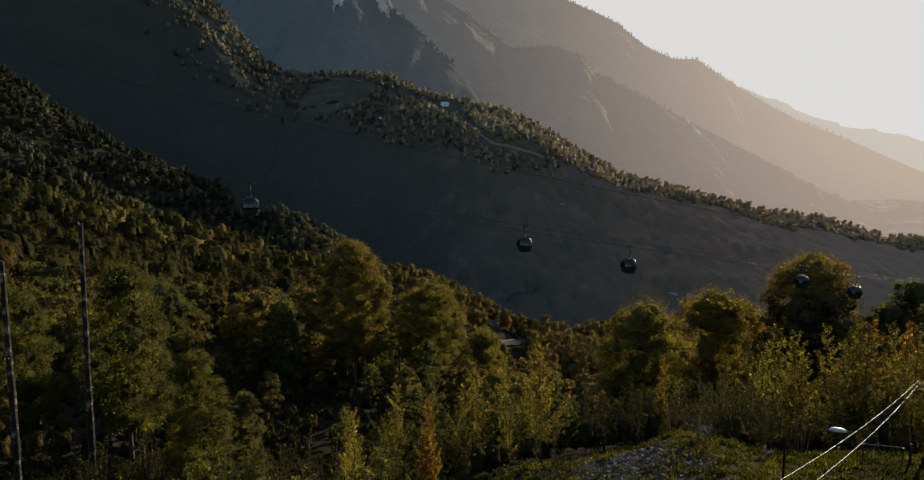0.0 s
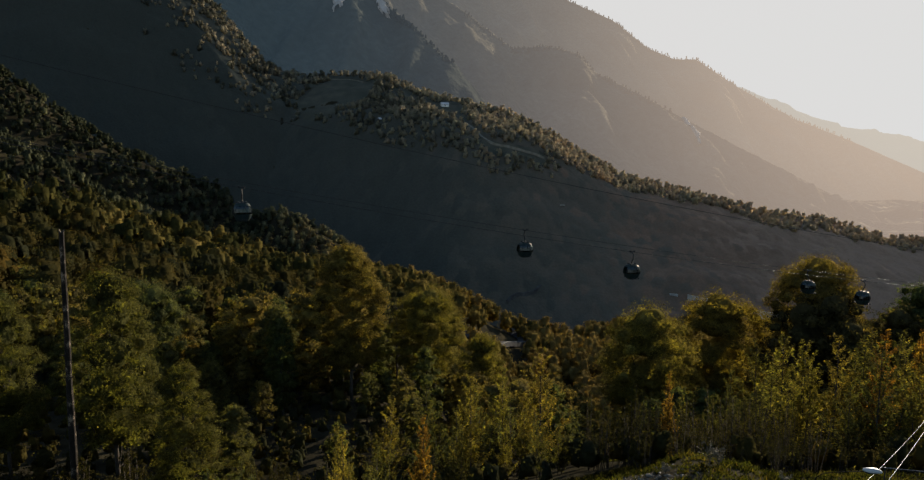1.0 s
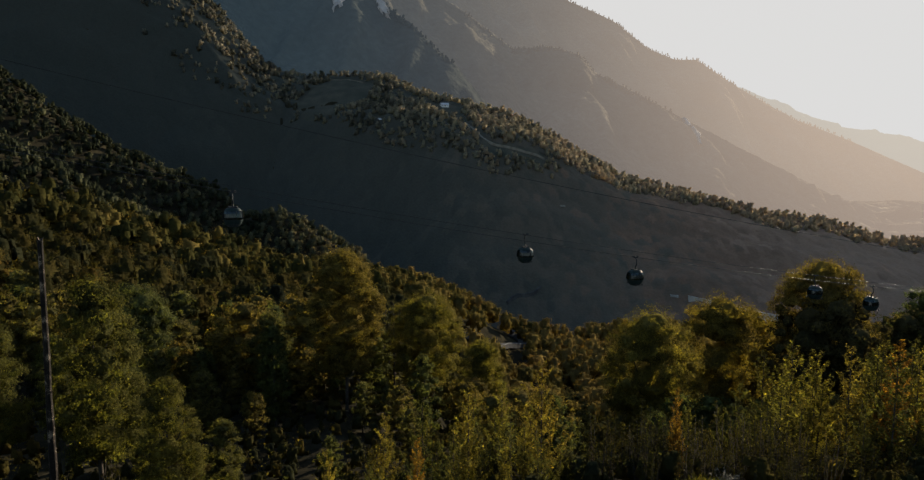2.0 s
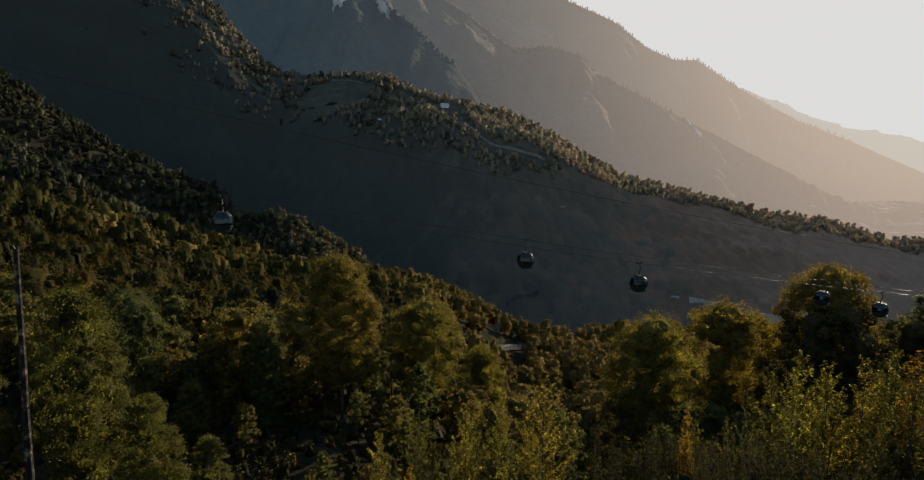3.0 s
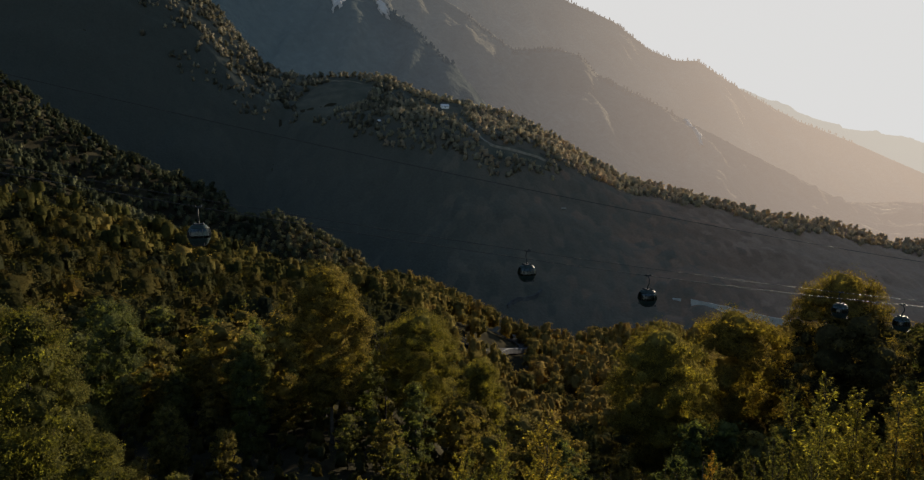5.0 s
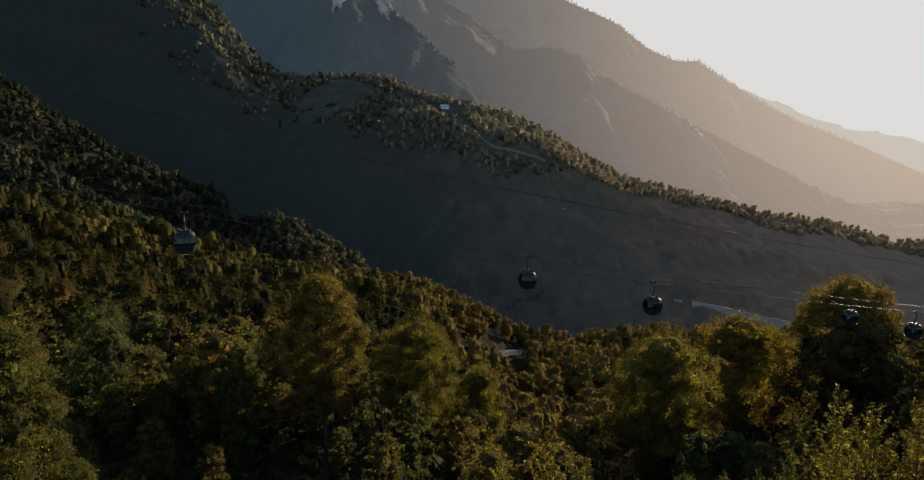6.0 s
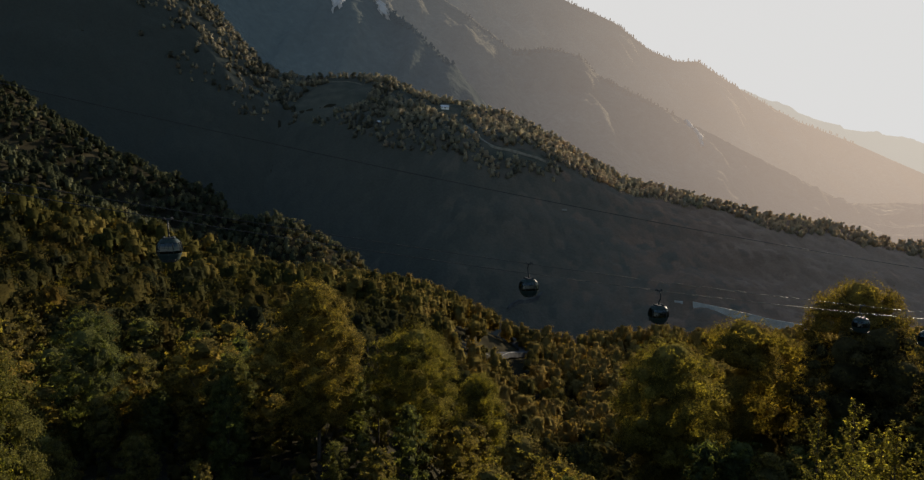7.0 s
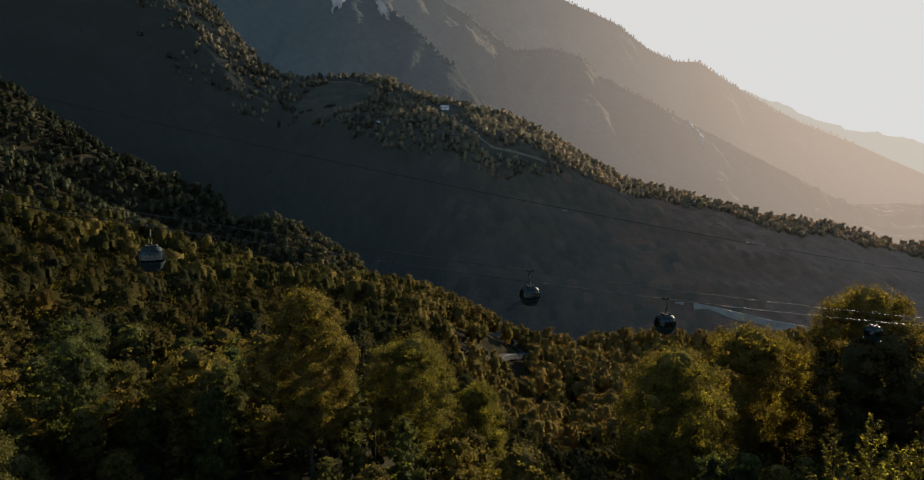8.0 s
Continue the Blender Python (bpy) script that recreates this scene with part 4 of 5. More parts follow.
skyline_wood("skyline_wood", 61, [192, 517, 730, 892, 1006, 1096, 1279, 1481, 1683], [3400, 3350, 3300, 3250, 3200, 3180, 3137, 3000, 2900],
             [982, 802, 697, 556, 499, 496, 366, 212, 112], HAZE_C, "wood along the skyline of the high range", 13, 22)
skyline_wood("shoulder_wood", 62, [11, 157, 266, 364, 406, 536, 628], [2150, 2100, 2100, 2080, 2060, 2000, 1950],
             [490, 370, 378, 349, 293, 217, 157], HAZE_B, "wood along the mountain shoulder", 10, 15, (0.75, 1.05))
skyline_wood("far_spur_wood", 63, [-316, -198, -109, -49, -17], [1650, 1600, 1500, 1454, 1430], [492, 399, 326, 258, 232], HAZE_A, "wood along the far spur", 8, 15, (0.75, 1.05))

# pale rock, with the haze before it put into its emission
HAZED_PALE_ROCK = distance_material("hazed_pale_rock_face", (0.24, 0.225, 0.21), (0.0152, 0.0197, 0.0242), (0.1970, 0.1515, 0.1174), 9)


def scree(range_name, x0, x1, t0, t1, lean, seed, label):
    """A pale bare slide on a range: a ragged tongue that narrows downhill."""
    rs = np.random.RandomState(seed)
    u, v = np.meshgrid(np.linspace(0, 1, 9), np.linspace(0, 1, 22), indexing="ij")
    half = (0.25 + 0.75 * np.sin(np.pi * np.clip(v * 0.8 + 0.12, 0, 1))) * (0.75 + 0.25 * np.sin(v * 17 + seed))
    X = (x0 + x1) / 2 + (u - 0.5) * (x1 - x0) * half + lean * v + rs.normal(0, 1.5, u.shape)
    T = t0 + (t1 - t0) * v
    Y, Z = RANGES[range_name](X, T)
    i, j = np.meshgrid(np.arange(8), np.arange(21), indexing="ij")
    q = np.stack([i * 22 + j, (i + 1) * 22 + j, (i + 1) * 22 + j + 1, i * 22 + j + 1], -1).reshape(-1, 4)
    lift = 7 * np.clip(np.sin(np.pi * u) * 3, 0, 1)
    ob = new("rock_slide", mesh_from("rock_slide", np.stack([X, Y - lift, Z + lift], -1).reshape(-1, 3), q, HAZED_PALE_ROCK, True))
    return tagged(ob, label, "rock slide", kind="structure")


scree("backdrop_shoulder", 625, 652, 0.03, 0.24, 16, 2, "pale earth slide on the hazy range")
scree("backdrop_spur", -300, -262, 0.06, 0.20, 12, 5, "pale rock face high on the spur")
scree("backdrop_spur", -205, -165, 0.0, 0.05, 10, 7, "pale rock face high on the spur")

# ---- materials of the made things ----
STEEL = surface("galvanised_steel", [(0.3, (0.20, 0.21, 0.22)), (0.7, (0.34, 0.35, 0.36))], 3, 0.45, 0.05, 0.9)
DULL_STEEL = surface("weathered_rail_steel", [(0.3, (0.10, 0.10, 0.10)), (0.7, (0.17, 0.17, 0.165))], 2, 0.7, 0.1, 0.0, gloss=0.1)
DARK_STEEL = surface("dark_painted_steel", [(0.3, (0.012, 0.014, 0.015)), (0.7, (0.022, 0.024, 0.026))], 3, 0.6, 0.05, 0.0, gloss=0.15)
ROPE = surface("steel_rope", [(0.3, (0.014, 0.014, 0.014)), (0.7, (0.035, 0.035, 0.035))], 6, 0.5, 0.2, 0.0, gloss=0.12)
WIRE = surface("bright_aluminium_wire", [(0.3, (0.17, 0.17, 0.17)), (0.7, (0.25, 0.25, 0.25))], 6, 0.6, 0.1, 0.2)
SHELL = surface("dark_green_cabin_shell", [(0.3, (0.009, 0.017, 0.018)), (0.7, (0.014, 0.025, 0.026))], 1.5, 0.55, 0.03, 0.0, gloss=0.1)
BLACK_PAINT = surface("black_lamp_paint", [(0.3, (0.006, 0.006, 0.005)), (0.7, (0.010, 0.010, 0.008))], 3, 0.9, 0.05, 0.0, gloss=0.02)
LAMP_GREY = surface("pale_grey_lamp_shell", [(0.3, (0.20, 0.225, 0.24)), (0.7, (0.27, 0.295, 0.31))], 1.5, 0.5, 0.05, gloss=0.3)
WHITE = surface("white_paint", [(0.3, (0.66, 0.67, 0.68)), (0.7, (0.8, 0.8, 0.8))], 1.5, 0.45, 0.05)
PLASTER = surface("white_plaster", [(0.3, (0.6, 0.6, 0.58)), (0.7, (0.78, 0.77, 0.75))], 0.6, 0.85, 0.2)
ROOFING = surface("grey_sheet_roof", [(0.3, (0.25, 0.26, 0.28)), (0.7, (0.42, 0.43, 0.45))], 0.6, 0.5, 0.1, 0.3)
CONCRETE = surface("pale_concrete", [(0.3, (0.24, 0.24, 0.235)), (0.7, (0.36, 0.355, 0.34))], 0.15, 0.85, 0.3, gloss=0.2)
ASPHALT = surface("worn_asphalt", [(0.3, (0.04, 0.04, 0.042)), (0.7, (0.075, 0.075, 0.075))], 0.2, 0.95, 0.3, gloss=0.0)
STONE = surface("pale_rubble_stone", [(0.3, (0.045, 0.04, 0.034)), (0.7, (0.13, 0.12, 0.10))], 2.0, 0.9, 0.5, gloss=0.1)
EARTH = surface("bare_stony_earth", [(0.3, (0.018, 0.016, 0.011)), (0.7, (0.045, 0.038, 0.027))], 0.8, 0.95, 0.6, gloss=0.0)
TRACK_EARTH = surface("dry_track_gravel", [(0.3, (0.12, 0.11, 0.09)), (0.7, (0.2, 0.185, 0.155))], 0.2, 0.9, 0.3, gloss=0.0)
RUBBER = surface("black_rubber", [(0.3, (0.015, 0.015, 0.015)), (0.7, (0.03, 0.03, 0.03))], 4, 0.7, 0.05)
PORCELAIN = surface("brown_insulator", [(0.3, (0.10, 0.05, 0.03)), (0.7, (0.16, 0.09, 0.06))], 4, 0.25, 0.0)


def glass_material():
    m, n, l, out = nodes_of("tinted_window_glass")
    g = n.new("ShaderNodeBsdfGlossy")
    g.inputs[0].default_value, g.inputs["Roughness"].default_value = (0.30, 0.38, 0.40, 1), 0.15
    t = n.new("ShaderNodeBsdfTransparent")
    t.inputs[0].default_value = (0.10, 0.16, 0.165, 1)
    f = n.new("ShaderNodeFresnel")
    f.inputs[0].default_value = 1.5
    mx = n.new("ShaderNodeMixShader")
    lift = n.new("ShaderNodeMath")
    lift.inputs[1].default_value = 0.06
    l.new(f.outputs[0], lift.inputs[0])
    l.new(lift.outputs[0], mx.inputs[0])
    l.new(t.outputs[0], mx.inputs[1])
    l.new(g.outputs[0], mx.inputs[2])
    l.new(mx.outputs[0], out.inputs[0])
    return m


GLASS = glass_material()

# ---- ropeway ----
def rope_points(y0, x0, x1, z_mid, slope, bend, n=60):
    """A rope across the slope: it runs at y = y0 + x / 3 and falls as x grows, with a slack bend."""
    x = np.linspace(x0, x1, n)
    return np.stack([x, y0 + 0.33 * x, z_mid + slope * x + bend * x * x], 1)


ROPES = {"near": (88, 21.8, -0.197, 0.00038), "far": (94, 22.0, -0.1944, 0.000295), "high": (97, 30.0, -0.217, 0.000293)}


def rope_at(kind, x):
    y0, z, s, b = ROPES[kind]
    return Vector((x, y0 + 0.33 * x, z + s * x + b * x * x))


for kind, label in (("near", "steel haul rope that carries gondola cabins"), ("far", "steel haul rope that carries gondola cabins"),
                    ("high", "dark steel cable above the gondola ropes")):
    y0, z, sl, b = ROPES[kind]
    v, q = tube(rope_points(y0, -180, 190, z, sl, b, 90), 0.036 if kind != "high" else 0.045, 6)
    tagged(new("ropeway_cable", mesh_from("ropeway_cable", v, q, ROPE, True)), label, "cable", "ropeway cables")


def ring_section(z, half_x, half_y, power=3.2, n=28):
    a = np.linspace(0, 2 * np.pi, n, endpoint=False)
    c, s = np.cos(a), np.sin(a)
    return np.stack([half_x * np.sign(c) * np.abs(c) ** (2 / power), half_y * np.sign(s) * np.abs(s) ** (2 / power), np.full(n, z)], 1)


CABIN = [(-1.08, 0.50), (-1.02, 0.64), (-0.80, 0.84), (-0.35, 1.03), (0.0, 1.09), (0.45, 1.03), (0.80, 0.87), (1.0, 0.70), (1.06, 0.52)]


def cabin_radius(z):
    return float(np.interp(z, [c[0] for c in CABIN], [c[1] for c in CABIN]))


def loft(zs, grow=0.0, sides=(0, 28), cap=False, n=28):
    """A belt of the cabin's rounded body between levels zs and between two of its 28 sides."""
    bm = bmesh.new()
    rows = []
    for z in zs:
        r = cabin_radius(z) + grow
        pts = ring_section(z, r, r * 0.94, n=n)
        ids = range(n) if sides == (0, 28) else range(sides[0], sides[1] + 1)
        rows.append([bm.verts.new(pts[i % n]) for i in ids])
    closed = sides == (0, 28)
    for a, b in zip(rows, rows[1:]):
        m = len(a)
        for i in range(m if closed else m - 1):
            j = (i + 1) % m
            bm.faces.new((a[i], a[j], b[j], b[i]))
    if cap:
        bm.faces.new(rows[0])
        bm.faces.new(rows[-1])
    return bm


def make_gondola():
    """A rounded cabin on a hooked hanger; its origin is the grip on the rope."""
    top = new("gondola_cabin")
    drop = -2.85

    def down(bm):
        bmesh.ops.translate(bm, vec=(0, 0, drop), verts=bm.verts[:])
        return bm

    part("floor_pan", down(loft([-1.08, -1.02, -0.80, -0.62], cap=True)), SHELL, top)
    part("belt", down(loft([-0.62, -0.35, -0.22])), SHELL, top)
    part("roof", down(loft([0.74, 0.80, 1.0, 1.06], 0.015, cap=True)), SHELL, top)
    for k in range(4):
        c = 3.5 + 7 * k
        part("window_pane", down(loft([-0.22, 0.0, 0.25, 0.45, 0.74], -0.012, (int(c - 2.5) + 28, int(c + 3.5) + 28 - 1))), GLASS, top, "dark tinted window")
        part("window_pane", down(loft([-0.22, 0.0, 0.25, 0.45, 0.74], -0.012, (int(c + 3.5) + 27, int(c + 4.5) + 28))), GLASS, top, "dark tinted window")
    for k in range(8):
        i = int(round(1.0 + 3.5 * k)) % 28
        pts = []
        for z in (-0.24, 0.0, 0.3, 0.5, 0.76):
            r = cabin_radius(z) + 0.004
            pts.append(ring_section(z + drop, r, r * 0.94)[i])
        part("window_post", tube_bm(pts, 0.045, 6), DARK_STEEL, top)
    for sy in (-1, 1):
        bm = bmesh.new()
        for z in (-0.92, -0.78):
            box(bm, 0, sy * 1.08, z + drop, 1.2, 0.05, 0.05, 0.01)
        for x in (-0.5, 0, 0.5):
            box(bm, x, sy * 1.04, drop - 0.85, 0.05, 0.12, 0.24, 0.01)
        part("ski_rack", bm, DARK_STEEL, top, "dark steel ski rack on the door side")
        bm = bmesh.new()
        box(bm, 0, sy * 0.985, drop + 0.1, 0.03, 0.05, 1.6, 0.008)
        part("door_seam", bm, DARK_STEEL, top)
    bm = bmesh.new()
    box(bm, 0, 0, drop - 0.45, 1.7, 0.42, 0.08, 0.02)
    box(bm, 0, 0, drop - 0.20, 1.7, 0.08, 0.5, 0.02)
    part("bench", bm, RUBBER, top)
    bm = bmesh.new()
    box(bm, 0, 0, drop + 1.12, 1.05, 0.9, 0.10, 0.03)
    for x in (-0.42, 0.42):
        box(bm, x, 0, drop + 1.2, 0.10, 0.8, 0.10, 0.02)
    part("suspension_frame", bm, DARK_STEEL, top)
    arm = [(0, 0, drop + 1.18), (0, 0, -1.5), (0, -0.06, -1.25), (0, -0.26, -1.0), (0, -0.34, -0.7), (0, -0.30, -0.4), (0, -0.12, -0.16), (0, 0, -0.06)]
    part("hanger_arm", tube_bm(arm, [0.11, 0.085, 0.08, 0.08, 0.08, 0.075, 0.07, 0.06], 8), DARK_STEEL, top, smooth=True)
    bm = bmesh.new()
    box(bm, 0, 0, 0.0, 0.62, 0.16, 0.16, 0.03)
    box(bm, -0.28, -0.1, 0.10, 0.14, 0.12, 0.22, 0.02)
    box(bm, 0.28, -0.1, 0.10, 0.14, 0.12, 0.22, 0.02)
    part("grip", bm, DARK_STEEL, top)
    for x in (-0.34, 0.34):
        bm = bmesh.new()
        bmesh.ops.create_cone(bm, cap_ends=True, segments=14, radius1=0.12, radius2=0.12, depth=0.05,
                              matrix=Matrix.Translation((x, 0.12, 0.08)) @ Matrix.Rotation(radians(90), 4, "X"))
        part("grip_wheel", bm, RUBBER, top)
    return tagged(top, "dark green rounded gondola cabin hanging from a rope", "gondola", "gondola cabins")


gondola = make_gondola()
for i, (kind, x) in enumerate([("near", -25.5), ("far", 9.3), ("near", 24.6), ("far", 59.4), ("near", 66.6)]):
    p = rope_at(kind, x)
    m = Matrix.Translation(p) @ pose(0, 0, 0, 0, 0, 18 + (180 if kind == "far" else 0))
    if i == 0:
        gondola.matrix_basis = m
    else:
        copy_thing(gondola, m)

# ---- dead trunks ----
def dead_trunk(x, y, top_z, radius, seed, lean):
    rs = np.random.RandomState(seed)
    z0 = ground_at(x, y)
    h = top_z - z0
    t = np.linspace(0, 1, 22)
    pts = np.stack([lean * (t - 1) + 0.05 * np.cumsum(rs.normal(0, 0.5, 22)) * (1 - t), 0 * t, t * h - 0.5 * (t == 0)], 1)
    r = radius * (1.15 - 0.45 * t) * (1 + rs.uniform(-0.1, 0.1, 22))
    top = new("dead_tree")
    top.location = (x, y, z0)
    tr = tube_bm(pts, r, 9)
    ring = sorted(tr.verts, key=lambda v: -v.co.z)[:9]
    for v in ring:
        v.co.z += rs.uniform(-0.7, 0.25)
    part("trunk", tr, DEADWOOD, top)
    for k in range(5):
        u = rs.uniform(0.35, 0.97)
        a = rs.uniform(0, 6.28)
        p = np.array([np.interp(u, t, pts[:, 0]), 0, u * h])
        d = np.array([math.cos(a), math.sin(a), 0.5]) * rs.uniform(0.35, 0.8)
        part("branch_stub", tube_bm([p, p + d * 0.5, p + d], [0.09, 0.07, 0.03], 6), DEADWOOD, top)
    return tagged(top, "tall bare dead trunk with a broken top and peeling bark", "dead tree", "dead trunks")


dead_trunk(-34.1, 58.7, 24.6, 0.29, 3, 0.5)
dead_trunk(-35.3, 50.0, 22.4, 0.28, 8, 0.2)

# ---- street lamp, overhead wires and fence by the clearing ----
def street_lamp(x, y, head_x, head_z):
    z0 = ground_at(x, y)
    top = new("street_lamp")
    top.location = (x, y, z0)
    hz = head_z - z0
    part("pole", tube_bm([(0, 0, -0.3), (0, 0, 1.2), (0, 0, hz - 0.6), (0.05, 0, hz - 0.2)], [0.07, 0.06, 0.04, 0.03], 10), BLACK_PAINT, top, smooth=True)
    part("arm", tube_bm([(0.05, 0, hz - 0.2), (0.3, 0, hz - 0.05), (0.9, 0, hz), (head_x - x - 0.2, 0, hz + 0.02)], 0.016, 8), BLACK_PAINT, top, smooth=True)
    bm = bmesh.new()
    bmesh.ops.create_uvsphere(bm, u_segments=24, v_segments=12, radius=0.34)
    for v in bm.verts:
        v.co.y *= 0.42
        v.co.z *= 0.34 if v.co.z > 0 else 0.12
        v.co.x *= 1.0
    bmesh.ops.rotate(bm, matrix=Matrix.Rotation(radians(7), 3, "Y"), verts=bm.verts[:])
    bmesh.ops.translate(bm, vec=(head_x - x, 0, hz + 0.02), verts=bm.verts[:])
    head = part("lamp_head", bm, LAMP_GREY, top, "smooth pale domed lamp head", True)
    bm = bmesh.new()
    bmesh.ops.create_uvsphere(bm, u_segments=18, v_segments=8, radius=0.25)
    for v in bm.verts:
        v.co.y *= 0.4
        v.co.z *= 0.2
    bmesh.ops.translate(bm, vec=(head_x - x, 0, hz - 0.02), verts=bm.verts[:])
    part("lens", bm, GLASS, head, "clear lamp lens")
    bm = bmesh.new()
    box(bm, 0, 0, 0.05, 0.4, 0.4, 0.1, 0.02)
    part("base_plate", bm, STEEL, top)
    return tagged(top, "street lamp with a pale domed head on a long arm", "street lamp")


street_lamp(12.1, 23.6, 14.03, 19.91)


def utility_pole(x, y, top_z):
    z0 = ground_at(x, y)
    h = top_z - z0
    top = new("utility_pole")
    top.location = (x, y, z0)
    part("pole", tube_bm([(0.95, 0, -0.5), (0.95, 0, h * 0.5), (0.95, 0, h + 0.3)], [0.15, 0.13, 0.10], 10), DEADWOOD, top)
    bm = bmesh.new()
    box(bm, 0.55, 0, h, 1.3, 0.05, 0.05, 0.008)
    part("crossarm", bm, DULL_STEEL, top, "pale steel crossarm")
    bm = bmesh.new()
    box(bm, 0.55, 0, h - 0.38, 1.3, 0.05, 0.05, 0.008)
    part("crossarm", bm, DULL_STEEL, top, "pale steel crossarm")
    for dx, dz in ((-0.06, 0.08), (-0.1, -0.32)):
        bm = bmesh.new()
        for k in range(3):
            bmesh.ops.create_cone(bm, cap_ends=True, segments=12, radius1=0.07, radius2=0.04, depth=0.05, matrix=Matrix.Translation((dx, 0, h + dz + 0.05 * k)))
        part("insulator", bm, PORCELAIN, top)
    return tagged(top, "wooden utility pole with steel crossarms and insulators", "utility pole")


utility_pole(30.1, 42.0, 15.3)


def sagging(p, q, sag, n=40):
    t = np.linspace(0, 1, n)[:, None]
    return (1 - t) * np.array(p) + t * np.array(q) - np.array([0, 0, 1.0]) * sag * 4 * t * (1 - t)


utility_pole(-7.3, 2.0, 24.7)
for p, q, sag in (((30.0, 42.0, 15.45), (-7.2, 2.0, 24.8), 1.2), ((29.95, 42.0, 15.05), (-5.7, 2.0, 24.4), 1.25)):
    v, f = tube(sagging(p, q, sag), 0.0085, 6)
    tagged(new("overhead_wire", mesh_from("overhead_wire", v, f, WIRE, True)), "bright overhead wire that sags from a utility pole", "wire", "overhead wires")


def mesh_fence(x0, y0, x1, y1, top_z, drop):
    """A low mesh fence: posts, a top rail and a grid of thin wires."""
    top = new("mesh_fence")
    d = Vector((x1 - x0, y1 - y0, 0))
    n = max(1, round(d.length / 2.7))
    for i in range(n + 1):
        p = Vector((x0, y0, 0)) + d * (i / n)
        z = ground_at(p.x, p.y)
        part("post", tube_bm([(p.x, p.y, z - 0.3), (p.x, p.y, top_z - drop * i / n + 0.02)], 0.04, 8), DARK_STEEL, top)
    part("top_rail", tube_bm([(x0 - 0.3, y0, top_z + 0.04), (x1 + 0.1, y1, top_z - drop + 0.04)], 0.02, 8), DULL_STEEL, top, "pale steel top rail")
    arrays = []
    for k in range(8):
        z = -0.2 * k
        arrays.append(tube([(x0, y0, top_z - 0.05 + z), (x1, y1, top_z - drop - 0.05 + z)], 0.008, 4))
    m = int(d.length / 0.2)
    for k in range(m):
        p = Vector((x0, y0, 0)) + d * (k / m)
        z = top_z - drop * k / m
        arrays.append(tube([(p.x, p.y, z), (p.x, p.y, z - 1.5)], 0.008, 4))
    net = new("wire_mesh", mesh_from("wire_mesh", *join(arrays), DARK_STEEL))
    net.parent = top
    return tagged(top, "low steel mesh fence with dark posts beside the clearing", "fence")


mesh_fence(25.5, 40.0, 28.2, 40.2, 12.05, 0.4)

def marker_post(x, y, top_z):
    z = ground_at(x, y)
    top = new("fence_post")
    top.location = (x, y, z)
    part("post", tube_bm([(0, 0, -0.3), (0, 0, top_z - z)], [0.09, 0.075], 9), DEADWOOD, top)
    bm = bmesh.new()
    box(bm, 0, 0, top_z - z - 0.12, 0.22, 0.12, 0.2, 0.02)
    part("cap", bm, DARK_STEEL, top)
    return tagged(top, "dark wooden post beside the mesh fence", "post")


marker_post(28.6, 40.1, 12.0)

# ---- the hummock: turf, bare earth and stones ----
GRASS = leaf_material("turf", [(0.0, (0.016, 0.019, 0.006)), (0.5, (0.036, 0.040, 0.009)), (1.0, (0.078, 0.062, 0.017))], False, 0.5)


def turf(name, seed, x0, x1, y0, y1, count, keep, tall, label):
    rs = np.random.RandomState(seed)
    x, y = rs.uniform(x0, x1, count), rs.uniform(y0, y1, count)
    ok = keep(x, y)
    x, y = x[ok], y[ok]
    z = land(x, y)
    n = len(x)
    a = rs.uniform(0, 6.28, n)
    h = tall * rs.uniform(0.4, 1.2, n) * (0.35 + 1.5 * np.clip(0.35 + waves(x, y, 1.7, seed) * 0.5 + 0.35 * waves(x, y, 4.5, seed + 2), 0, 1))
    w = 0.03 + 0.05 * rs.uniform(0, 1, n)
    lean = rs.normal(0, 0.5, (n, 2)) * h[:, None]
    p = np.stack([x, y, z - 0.03], 1)
    s = np.stack([np.cos(a) * w, np.sin(a) * w, 0 * w], 1)
    tip = p + np.stack([lean[:, 0], lean[:, 1], h], 1)
    v = np.stack([p - s, p + s, tip], 1).reshape(-1, 3)
    up = np.stack([lean[:, 0], lean[:, 1], h + 0.1], 1)
    me = mesh_from(name, v, np.arange(3 * n).reshape(-1, 3), GRASS, False, lie(up, rs, 0.3))
    at = me.attributes.new("tone", "FLOAT", "POINT")
    tone = np.clip(0.42 + 0.35 * waves(x, y, 7, seed + 1) + 0.35 * waves(x, y, 1.9, seed + 4) + rs.normal(0, 0.18, n), 0, 1)
    at.data.foreach_set("value", np.repeat(tone, 3).astype(np.float32))
    return tagged(new(name, me), label, "grass", kind="stuff")


def bare(x, y):
    return (waves(x, y, 5, 17) > 0.1) & (np.hypot((x - 10.0) / 3.4, (y - 36.5) / 2.6) < 1)


turf("turf", 6, -6, 34, 22, 50, 110000, lambda x, y: ~bare(x, y) & (waves(x, y, 2.3, 71) + 0.6 * waves(x, y, 0.9, 72) > -0.2), 0.32, "short sunlit green and ochre turf on the hummock")

bm = bmesh.new()
for i in range(34):
    for j in range(26):
        bm.verts.new((1.5 + i * 0.5, 29 + j * 0.55, 0))
bm.verts.ensure_lookup_table()
